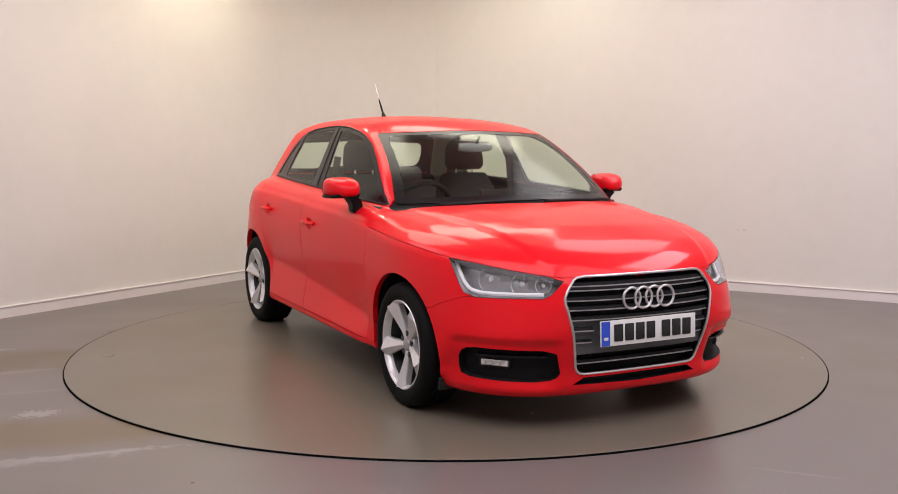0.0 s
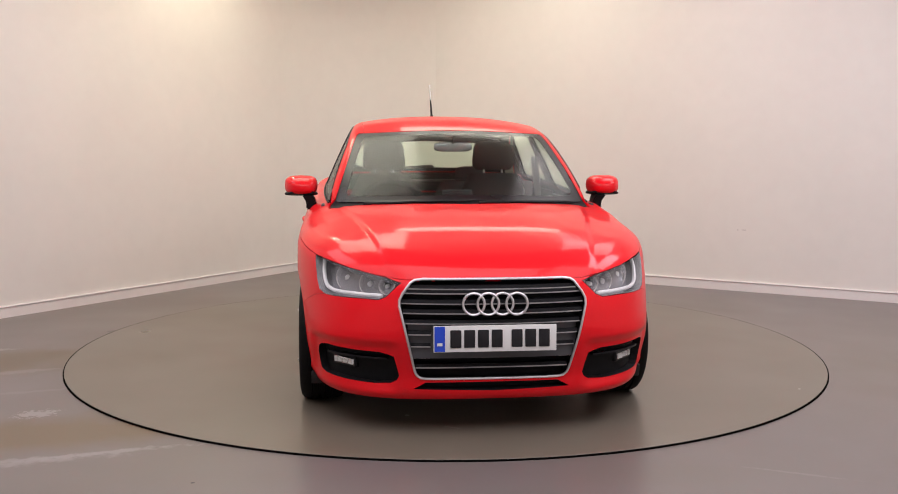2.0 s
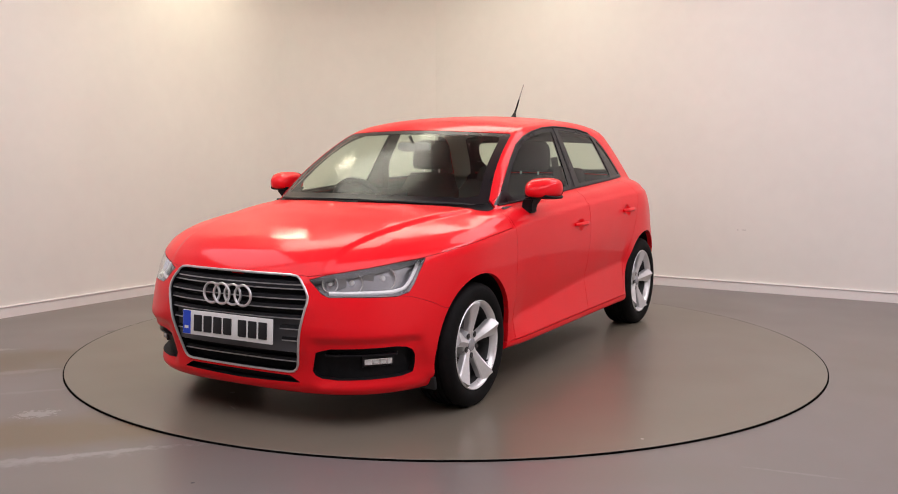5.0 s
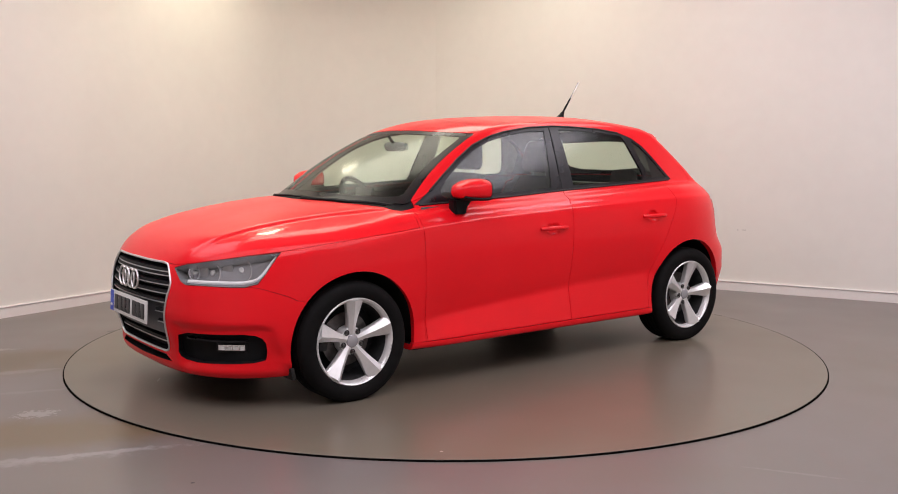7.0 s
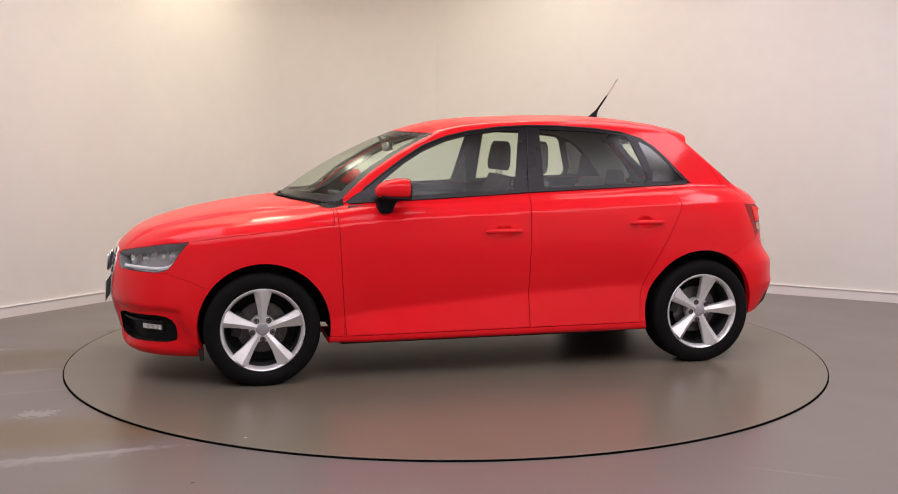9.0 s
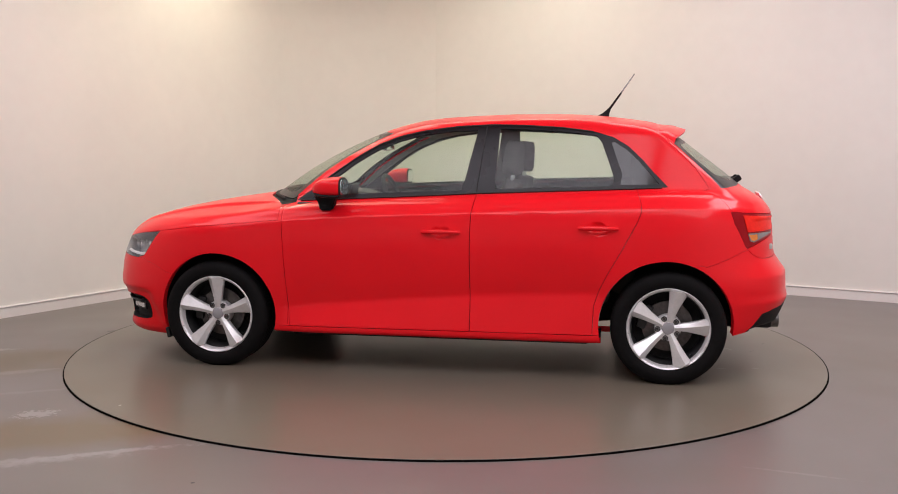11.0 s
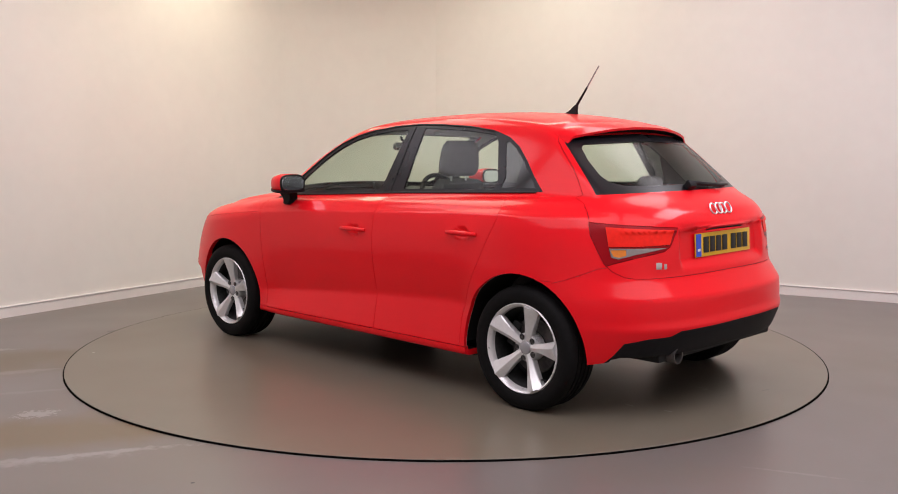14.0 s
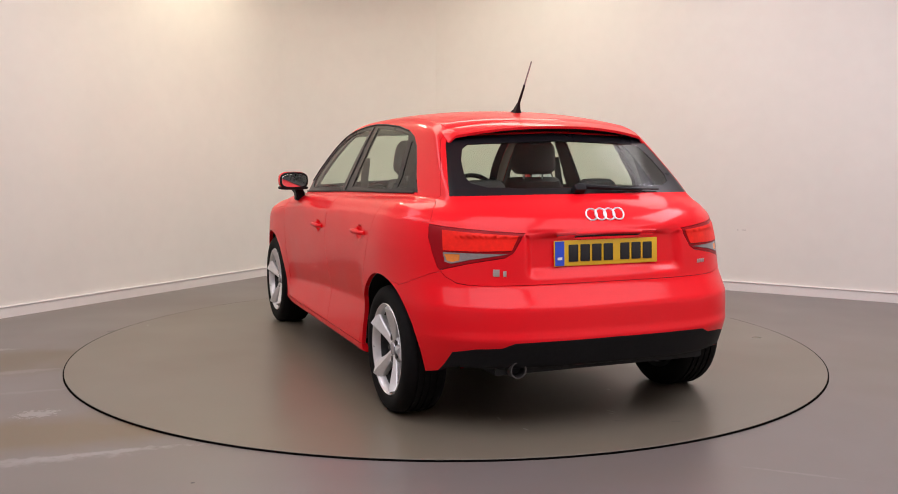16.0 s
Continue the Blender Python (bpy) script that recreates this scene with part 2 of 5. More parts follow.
TABLE_TOP = ground_material("worn_turntable_paint", (0.152, 0.134, 0.105), (0.156, 0.131, 0.094), [
    ((-1.70, -0.15), (0.035, 0.007), 20, 0.5, (0.35, 0.33, 0.31), 0.3, 0.5, 60.0),
    ((-1.62, 0.39), (0.03, 0.007), -10, 0.5, (0.38, 0.36, 0.34), 0.3, 0.4, 60.0),
    ((-1.81, 0.35), (0.025, 0.007), 10, 0.5, (0.38, 0.36, 0.34), 0.3, 0.4, 60.0),
    ((-1.73, -0.13), (0.02, 0.006), 40, 0.45, (0.38, 0.36, 0.34), 0.3, 0.4, 60.0),
    ((-1.35, -0.35), (0.02, 0.01), 0, 0.45, (0.38, 0.36, 0.34), 0.3, 0.4, 60.0),
    ((-1.95, -0.34), (0.03, 0.007), 70, 0.6, (0.05, 0.045, 0.04), 0.3, 0.8, 50.0),
    ((-1.85, -0.10), (0.035, 0.006), 60, 0.5, (0.06, 0.05, 0.05), 0.3, 0.8, 50.0),
    ((1.57, -0.35), (0.015, 0.012), 0, 0.8, (0.5, 0.48, 0.46), 0.3, 0.6, 60.0),
    ((1.78, -0.16), (0.05, 0.006), 60, 0.5, (0.38, 0.36, 0.34), 0.3, 0.4, 60.0),
    ((1.29, 1.68), (0.008, 0.008), 0, 0.8, (0.6, 0.58, 0.55), 0.3, 0.5, 60.0),
    ((0.9, 0.9), (0.8, 0.35), 40, 0.35, (0.163, 0.122, 0.085), 0.9, 0.5, 4.0),
])
# near black; on the ring round the platform it carries the gap's shade
PIT = material("dark_pit", (0.006, 0.0055, 0.005), 0.9, spec=0.02, grain=0.2, patch=0.2)


def plan_line():
    """The inner outline of the room from the far end of the left wall, round the corner, to the far end of the right one."""
    a, b = CORNER + LEFT * COVE, CORNER + RIGHT * COVE
    line = [CORNER + LEFT * LONG]
    for k in range(17):
        t = k / 16
        line.append((1 - t) ** 2 * a + 2 * t * (1 - t) * (CORNER + (a + b - 2 * CORNER) * 0.06) + t * t * b)
    line.append(CORNER + RIGHT * WIDE)
    return line


def strip(name, line, z0, z1, thick, mat, bevel=0.0):
    """A wall or skirting along a plan line, its thickness on the far side of the room."""
    bm = bmesh.new()
    n = len(line)
    norms = []
    for i in range(n):
        d = (line[min(i + 1, n - 1)] - line[max(i - 1, 0)]).normalized()
        norms.append(Vector((-d.y, d.x)))
    prof = [(0, z0), (0, z1 - bevel), (bevel, z1), (thick, z1), (thick, z0)] if bevel else [(0, z0), (0, z1), (thick, z1), (thick, z0)]
    rings = [[(p + o * q).to_3d() + AZ3 * h for q, h in prof] for p, o in zip(line, norms)]
    loft(rings, True, bm)
    return tagged(finish(name, bm, mat, None, smooth=30), kind="structure")


AZ3 = Vector((0, 0, 1))
PLAN = plan_line()
END_L, END_R = PLAN[0], PLAN[-1]
FAR = END_L + END_R - CORNER
strip("wall_left", [END_L, PLAN[1]], -0.1, ROOF, 0.12, WALL)
strip("wall_corner", PLAN[1:-1], -0.1, ROOF, 0.12, WALL)
wall_right = strip("wall_right", [PLAN[-2], END_R], -0.1, ROOF, 0.12, WALL)
SCUFF = material("grey_scuff", (0.30, 0.27, 0.25), 0.8, grain=0.2)
for dx, dz, size in ((0.0, 0.0, 0.035), (-0.05, -0.002, 0.012)):
    part("scuff", block((size, 0.002, 0.004), pose(2.514 + 0.872 * dx, 2.206 - 0.49 * dx, 0.514 + dz, 0, 0, -29.3), 0.0008), SCUFF, wall_right, "small grey scuff on the wall")
strip("wall_behind", [END_R, FAR], -0.1, ROOF, 0.12, WALL)
strip("wall_side", [FAR, END_L], -0.1, ROOF, 0.12, WALL)


def inset(line, d):
    n, out = len(line), []
    for i in range(n):
        k = (line[min(i + 1, n - 1)] - line[max(i - 1, 0)]).normalized()
        out.append(line[i] - Vector((-k.y, k.x)) * d)
    return out


strip("baseboard", inset(PLAN, 0.014), FLOOR_Z, 0.067, 0.013, SKIRT, bevel=0.006)
lid = strip("baseboard", inset(PLAN, 0.020), 0.068, 0.076, 0.019, SKIRT, bevel=0.003)
TABLE_R = 2.222


def floor_sheet():
    bm = bmesh.new()
    outer = [bm.verts.new((p.x, p.y, FLOOR_Z)) for p in [END_L, *PLAN[1:-1], END_R, FAR]]
    ring = [bm.verts.new(((TABLE_R + 0.0080) * math.cos(k * math.tau / 192), (TABLE_R + 0.0080) * math.sin(k * math.tau / 192), FLOOR_Z)) for k in range(192)]
    edges = [bm.edges.new((l[i], l[(i + 1) % len(l)])) for l in (outer, ring) for i in range(len(l))]
    bmesh.ops.triangle_fill(bm, use_beauty=True, edges=edges)
    lower = [bm.verts.new((v.co.x, v.co.y, -0.05)) for v in ring]
    for i in range(192):
        bm.faces.new((ring[i], ring[(i + 1) % 192], lower[(i + 1) % 192], lower[i]))
    for f in bm.faces:
        if f.normal.z < -0.5:
            f.normal_flip()
    return tagged(finish("floor", bm, FLOOR, None, smooth=0), kind="structure")


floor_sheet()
bm = bmesh.new()
bmesh.ops.create_cone(bm, segments=96, radius1=2.4, radius2=2.4, depth=0.02, cap_ends=True, matrix=Matrix.Translation((0, 0, -0.09)))
tagged(finish("pit_floor", bm, PIT, None, smooth=0), kind="structure")
bm = bmesh.new()
corners = [END_L, *PLAN[1:-1], END_R, FAR]
loft([[p.to_3d() + AZ3 * ROOF for p in corners], [p.to_3d() + AZ3 * (ROOF + 0.1) for p in corners]], True, bm)
tagged(finish("ceiling", bm, CEIL, None, smooth=0), kind="structure")

turntable = tagged(new("turntable"), "low round turntable painted worn brown-grey", "turntable")
bm = bmesh.new()
rims = [(TABLE_R - 0.0015, 0.0), (TABLE_R, -0.0015), (TABLE_R, -0.05)]
rows = [[(r * math.cos(k * math.tau / 192), r * math.sin(k * math.tau / 192), z) for k in range(192)] for r, z in rims]
loft(rows, True, bm)
part("platform", bm, TABLE_TOP, turntable, "worn painted round platform", smooth=30)
# added ring, almost flush: the dark of the open gap put into its colour
bm = bmesh.new()
rows = [[(r * math.cos(k * math.tau / 192), r * math.sin(k * math.tau / 192), z) for k in range(192)] for r, z in ((TABLE_R + 0.0005, -0.030), (TABLE_R + 0.0005, -0.0008), (TABLE_R + 0.0050, -0.0008), (TABLE_R + 0.0050, -0.030))]
loft(rows, False, bm)
part("gap_shade_ring", bm, PIT, turntable, "near-black ring standing in for the shade in the gap", smooth=30)
bm = bmesh.new()
bmesh.ops.create_cone(bm, segments=48, radius1=0.5, radius2=0.5, depth=0.03, cap_ends=True, matrix=Matrix.Translation((0, 0, -0.066)))
part("bearing", bm, PIT, turntable, "dark bearing under the platform")
FITTING = material("white_lamp_frame", (0.8, 0.8, 0.78), 0.4, patch=0.03)
# assumed fittings out of view, one round each lamp, the corner fill too
for lx, ly, sx, sy in [(l[0], l[1], l[2], l[3]) for l in LAMPS]:
    light = tagged(new("ceiling_light"), "unseen ceiling light with an assumed slim white frame", "ceiling light", "ceiling lights")
    light.matrix_basis = pose(lx, ly, ROOF)
    for dx, dy, ex, ey in ((0, sy / 2 + 0.015, sx + 0.06, 0.03), (0, -sy / 2 - 0.015, sx + 0.06, 0.03), (sx / 2 + 0.015, 0, 0.03, sy), (-sx / 2 - 0.015, 0, 0.03, sy)):
        part("frame_bar", block((ex, ey, 0.05), Matrix.Translation((dx, dy, -0.025)), 0.004), FITTING, light)
    part("back_plate", block((sx, sy, 0.006), Matrix.Translation((0, 0, -0.006))), FITTING, light)


# ---- the shape of the car's skin, x ahead, y to its left, z up from the ground, mid-wheelbase ----
def table(pairs, sigma):
    """A smooth curve through rows of (at, value)."""
    a = np.array(pairs, float)
    a = a[np.argsort(a[:, 0])]
    t = np.linspace(a[0, 0] - 0.6, a[-1, 0] + 0.6, 3000)
    lo, hi = (a[1, 1] - a[0, 1]) / (a[1, 0] - a[0, 0]), (a[-1, 1] - a[-2, 1]) / (a[-1, 0] - a[-2, 0])
    v = np.interp(t, a[:, 0], a[:, 1])
    v = np.where(t < a[0, 0], a[0, 1] + lo * (t - a[0, 0]), np.where(t > a[-1, 0], a[-1, 1] + hi * (t - a[-1, 0]), v))
    step = t[1] - t[0]
    k = np.exp(-0.5 * (np.arange(-int(4 * sigma / step), int(4 * sigma / step) + 1) * step / sigma) ** 2)
    pad = len(k) // 2
    vv = np.concatenate([v[0] - (v[1] - v[0]) * np.arange(pad, 0, -1), v, v[-1] + (v[-1] - v[-2]) * np.arange(1, pad + 1)])
    v = np.convolve(vv, k / k.sum(), "valid")
    return lambda q: np.interp(q, t, v)


def step01(q):
    q = np.clip(q, 0, 1)
    return q * q * (3 - 2 * q)


def smax(a, b, k):
    h = np.maximum(k - np.abs(a - b), 0) / k
    return np.maximum(a, b) + h * h * k / 4


WIDTH = table([(0.12, 0.765), (0.19, 0.795), (0.215, 0.822), (0.242, 0.815), (0.36, 0.829), (0.5, 0.842), (0.65, 0.848), (0.78, 0.846), (0.86, 0.836), (0.93, 0.816), (1.0, 0.785), (1.1, 0.72)], 0.016)
ALONG = table([(2.1, 0.985), (1.55, 0.99), (1.23, 1.012), (0.85, 1.0), (-0.2, 1.0), (-0.8, 1.003), (-1.23, 1.022), (-1.6, 0.995), (-2.0, 0.985)], 0.1)
NOSE = table([(0.13, 1.92), (0.16, 1.962), (0.19, 1.976), (0.25, 1.974), (0.30, 1.985), (0.36, 2.005), (0.45, 2.035), (0.55, 2.04), (0.64, 2.02), (0.72, 1.985), (0.80, 1.92), (0.9, 1.8)], 0.02)
# the nose and the tail in plan: how square they are at the flanks (P) and how flat across (Q)
NOSE_P = table([(0.15, 3.8), (0.36, 4.2), (0.52, 3.6), (0.7, 3.2), (0.85, 2.9)], 0.04)
NOSE_Q = table([(0.15, 3.3), (0.36, 3.2), (0.48, 2.6), (0.6, 2.4), (0.7, 2.35), (0.85, 2.4)], 0.04)
TAIL = table([(0.15, 1.75), (0.22, 1.81), (0.30, 1.865), (0.38, 1.898), (0.425, 1.915), (0.455, 1.904), (0.56, 1.900), (0.585, 1.878), (0.645, 1.836), (0.68, 1.831), (0.80, 1.825), (0.88, 1.815), (0.94, 1.79), (1.0, 1.72), (1.06, 1.6)], 0.010)
TAIL_P = table([(0.2, 4.2), (0.5, 4.2), (0.7, 3.4), (0.95, 2.9)], 0.04)
TAIL_Q = table([(0.2, 3.0), (0.5, 3.0), (0.7, 3.1), (0.95, 2.9)], 0.04)
SHOULDER = table([(1.95, 0.735), (1.52, 0.778), (1.12, 0.804), (0.84, 0.821), (0.44, 0.852), (-0.2, 0.879), (-1.09, 0.913), (-1.5, 0.912), (-1.9, 0.90)], 0.08)
CREASE = table([(1.0, 0.33), (0.8, 0.35), (0.26, 0.398), (-0.2, 0.438), (-0.66, 0.463), (-0.9, 0.47)], 0.06)
DECK = table([(2.15, 0.56), (2.05, 0.655), (2.0, 0.70), (1.91, 0.763), (1.8, 0.808), (1.62, 0.86), (1.43, 0.897), (1.25, 0.924), (1.1, 0.94), (0.95, 0.945), (0.8, 0.932), (-0.2, 0.972), (-1.2, 1.008), (-1.6, 1.005), (-1.7, 0.99), (-1.8, 0.94), (-1.85, 0.90)], 0.03)
SCREEN = table([(1.3, 0.80), (1.069, 0.974), (0.888, 1.099), (0.708, 1.198), (0.565, 1.265), (0.459, 1.311), (0.35, 1.353), (0.0, 1.47)], 0.05)
ROOFLINE = table([(0.6, 1.27), (0.353, 1.343), (0.177, 1.381), (0.0, 1.399), (-0.346, 1.416), (-0.692, 1.417), (-0.863, 1.407), (-1.035, 1.388), (-1.206, 1.362), (-1.343, 1.332), (-1.5, 1.29)], 0.07)
BACKLIGHT = table([(-1.1, 1.44), (-1.327, 1.272), (-1.449, 1.178), (-1.588, 1.072), (-1.669, 1.003), (-1.8, 0.89)], 0.03)
CABIN_W = table([(0.85, 0.775), (0.97, 0.738), (1.1, 0.682), (1.2, 0.636), (1.3, 0.588), (1.36, 0.553), (1.42, 0.51)], 0.02)
CABIN_X = table([(1.2, 0.86), (0.8, 0.935), (0.3, 0.985), (-0.2, 1.0), (-0.8, 0.985), (-1.2, 0.945), (-1.6, 0.85), (-1.9, 0.76)], 0.12)


def skin(x, y, z):
    """Less than nothing inside the closed skin, more outside; about metres."""
    y = np.abs(y)
    w = WIDTH(z) * ALONG(x)
    # the ledge above the sill and the shoulder edge
    fade = step01((0.96 - x) / 0.30) * step01((x + 0.98) / 0.15)
    edge = CREASE(x)
    valley = -smax(-np.clip((0.72 - z) / (0.72 - edge), 0, 2) ** 1.5, 1.8 * (edge - np.maximum(z, 0.25)) / (edge - 0.25) - 1, 0.3)
    w = w - 0.030 * fade * valley - 0.012 * step01((z - SHOULDER(x) + 0.004) / 0.032)
    for hx, hz in ((-0.043, 0.774), (-0.867, 0.807)):
        w = w - 0.016 * (1 - step01((np.hypot((x - hx) / 0.055, (z - hz) / 0.036) - 0.55) / 0.45))
    af = np.maximum(x - 1.0, 0) / (NOSE(z) - 1.0)
    ar = np.maximum(-1.0 - x, 0) / (TAIL(z) - 1.0)
    ay = np.maximum(y, 1e-6) / w
    p, q = np.where(x > 0, NOSE_P(z), TAIL_P(z)), np.where(x > 0, NOSE_Q(z), TAIL_Q(z))
    g = ((np.maximum(af, ar) ** p + ay ** q) ** (1 / q) - 1) * 0.85
    # the number plate's hollow in the tailgate
    g = g + 0.034 * step01((0.40 - y) / 0.05) * step01((z - 0.665) / 0.06) * step01((0.888 - z) / 0.045) * step01((-1.5 - x) / 0.1)
    # the front bumper is drawn in round the fog lamps, over a chin
    g = g + 0.018 * step01((y - 0.38) / 0.07) * step01((0.425 - z) / 0.045) * step01((z - 0.175) / 0.05) * step01((x - 1.35) / 0.25) * step01((0.79 - y) / 0.05)
    front = step01((x - 0.66) / 0.50)
    ridge = step01((y - (0.62 - 0.20 * np.clip(x - 0.95, 0, 1))) / 0.035)
    drop = front * (0.080 * (y / 0.80) ** 3.2 + 0.013 * ridge) + (1 - front) * 0.02 * (y / 0.8) ** 2
    lower = smax(g, z - DECK(x) + drop, 0.075)
    rear = step01((-1.30 - x) / 0.2)
    bottom = 0.175 + 0.030 * step01((1.12 - np.abs(x)) / 0.1) - 0.025 * step01((x - 1.3) / 0.3) + rear * (0.07 + 0.05 * step01((0.73 - y) / 0.05))
    lower = smax(lower, bottom - z, 0.02)
    cab_y = (y - CABIN_W(z) * CABIN_X(x)) * 0.9
    screen = (z - SCREEN(x + 0.28 * (y / 0.67) ** 2.2) + 0.012) * 0.85
    back = (z - BACKLIGHT(x - 0.13 * (y / 0.6) ** 2.2)) * 0.8
    roof = z - ROOFLINE(x) + 0.045 * (y / 0.53) ** 2.4
    cabin = smax(smax(roof, screen, 0.03), smax(back, cab_y, 0.03), 0.035)
    cabin = np.maximum(cabin, np.maximum(0.86 - z, np.abs(x + 0.3) - 1.55))
    return -smax(-lower, -cabin, 0.022)


# ---- the car: its skin, cut into panels ----
car = tagged(new("car"), "glossy red five-door hatchback standing on a turntable", "car")
AX, AY, AZ = Vector((1, 0, 0)), Vector((0, 1, 0)), Vector((0, 0, 1))
QF = Vector((-1, 1, 0)).normalized()
QR = Vector((1, 1, 0)).normalized()


def slope(p):
    """Outward unit normals of the skin."""
    e = 1e-3
    x, y, z = p.T
    g = np.stack([skin(x + e, y, z) - skin(x - e, y, z), skin(x, y + e, z) - skin(x, y - e, z), skin(x, y, z + e) - skin(x, y, z - e)], -1)
    g[np.abs(y) < 1e-4, 1] = 0
    return g / np.maximum(np.linalg.norm(g, axis=1), 1e-9)[:, None]


def on_skin(p):
    """Points outside are drawn in to the skin along rays to the car's spine."""
    q = np.stack([np.clip(p[:, 0], -1.45, 1.5), 0.2 * p[:, 1], 0.60 + 0.22 * (p[:, 2] - 0.60)], -1)
    lo, hi = np.zeros(len(p)), np.ones(len(p))
    for _ in range(36):
        m = (lo + hi) / 2
        inside_now = skin(*(p + (q - p) * m[:, None]).T) < 0
        lo, hi = np.where(inside_now, lo, m), np.where(inside_now, m, hi)
    return p + (q - p) * hi[:, None]


def half_skin():
    x0, x1, z0, z1, yy = -2.05, 2.15, -0.15, 1.5, 0.95
    verts, faces = [], []

    def patch(fn, nu, nv):
        u, v = np.meshgrid(np.linspace(0, 1, nu + 1), np.linspace(0, 1, nv + 1), indexing="ij")
        o = len(verts)
        verts.extend(on_skin(np.stack(fn(u.ravel(), v.ravel()), -1)).tolist())
        for i in range(nu):
            for j in range(nv):
                a = o + i * (nv + 1) + j
                faces.append((a, a + 1, a + nv + 2, a + nv + 1))

    patch(lambda u, v: (x0 + (x1 - x0) * u, 0 * u + yy, z0 + (z1 - z0) * v), 230, 112)
    patch(lambda u, v: (x0 + (x1 - x0) * u, yy * (1 - v), 0 * u + z1), 230, 50)
    patch(lambda u, v: (0 * u + x1, yy * (1 - u), z0 + (z1 - z0) * v), 50, 112)
    patch(lambda u, v: (0 * u + x0, yy * u, z0 + (z1 - z0) * v), 50, 112)
    me = bpy.data.meshes.new("half")
    me.from_pydata(verts, [], faces)
    bm = bmesh.new()
    bm.from_mesh(me)
    bpy.data.meshes.remove(me)
    bmesh.ops.remove_doubles(bm, verts=bm.verts, dist=1e-4)
    bmesh.ops.dissolve_degenerate(bm, edges=bm.edges, dist=1e-5)
    bm.normal_update()
    c = np.array([f.calc_center_median() for f in bm.faces])
    n = slope(c)
    bmesh.ops.reverse_faces(bm, faces=[f for f, k in zip(list(bm.faces), n) if f.normal.dot(Vector(k)) < 0])
    return bm


def flatten(points, a, b):
    return [(Vector(p).dot(a), Vector(p).dot(b)) for p in points]


def cut(bm, line, a, b, near, closed=True):
    """Cuts the skin along a line drawn in the plane of the unit vectors a and b, where near() holds."""
    faces = [f for f in bm.faces if near(f.calc_center_median())]
    ends = list(zip(line, line[1:] + line[:1])) if closed else list(zip(line, line[1:]))
    for (p0, p1), (q0, q1) in ends:
        d0, d1 = q0 - p0, q1 - p1
        length = math.hypot(d0, d1)
        if length < 1e-6:
            continue
        d0, d1 = d0 / length, d1 / length
        picked = []
        for f in faces:
            c = f.calc_center_median()
            u, v = c.dot(a) - p0, c.dot(b) - p1
            if -0.03 < u * d0 + v * d1 < length + 0.03 and abs(u * d1 - v * d0) < 0.035:
                picked.append(f)
        if not picked:
            continue
        geom = set(picked)
        for f in picked:
            geom.update(f.edges), geom.update(f.verts)
        r = bmesh.ops.bisect_plane(bm, geom=list(geom), dist=1e-5, plane_co=a * p0 + b * p1, plane_no=a * d1 - b * d0)
        known = set(picked)
        faces = [f for f in faces if f.is_valid] + [g for g in r["geom"] if isinstance(g, bmesh.types.BMFace) and g not in known]


def within(line, u, v):
    hit = False
    for (p0, p1), (q0, q1) in zip(line, line[1:] + line[:1]):
        if (p1 > v) != (q1 > v) and u < (q0 - p0) * (v - p1) / (q1 - p1) + p0:
            hit = not hit
    return hit


def rounded(line, share=0.3, rounds=2):
    """Cuts the corners of a closed line."""
    for _ in range(rounds):
        line = [((1 - k) * p[0] + k * q[0], (1 - k) * p[1] + k * q[1]) for p, q in zip(line, line[1:] + line[:1]) for k in (share, 1 - share)]
    return line


HEADLIGHT = flatten([(1.572, 0.737, 0.744), (1.62, 0.738, 0.69), (1.66, 0.737, 0.64), (1.69, 0.728, 0.603), (1.74, 0.70, 0.588), (1.80, 0.655, 0.588), (1.90, 0.56, 0.591), (1.945, 0.485, 0.590), (1.958, 0.455, 0.605), (1.957, 0.39, 0.663), (1.924, 0.446, 0.682), (1.813, 0.584, 0.710), (1.70, 0.67, 0.730)], QF, AZ)
FOG = rounded(flatten([(1.97, 0.435, 0.364), (1.85, 0.63, 0.369), (1.74, 0.738, 0.370), (1.69, 0.765, 0.34), (1.685, 0.765, 0.27), (1.69, 0.75, 0.234), (1.80, 0.62, 0.226), (1.924, 0.449, 0.222), (1.953, 0.400, 0.25), (1.96, 0.415, 0.30)], QF, AZ), 0.25, 1)
GRILLE = [(-0.002, 0.684), (0.30, 0.683), (0.335, 0.678), (0.352, 0.667), (0.385, 0.625), (0.400, 0.596), (0.401, 0.570), (0.335, 0.285), (0.326, 0.266), (0.310, 0.254), (0.285, 0.250), (-0.002, 0.249)]
INTAKE = [(-0.002, 0.235), (0.285, 0.235), (0.335, 0.207), (-0.002, 0.197)]
SCREEN_EDGE = [(-0.002, 0.957), (0.20, 0.955), (0.385, 0.948), (0.55, 0.942), (0.655, 0.936), (0.668, 0.942), (0.664, 0.962), (0.612, 1.11), (0.560, 1.255), (0.545, 1.290), (0.530, 1.300), (0.33, 1.309), (0.12, 1.317), (-0.002, 1.318)]
SCREEN_CLEAR = [(-0.002, 0.982), (0.20, 0.980), (0.385, 0.974), (0.55, 0.968), (0.600, 0.972), (0.612, 0.985), (0.570, 1.11), (0.522, 1.250), (0.505, 1.278), (0.48, 1.286), (0.33, 1.292), (0.10, 1.300), (-0.002, 1.300)]
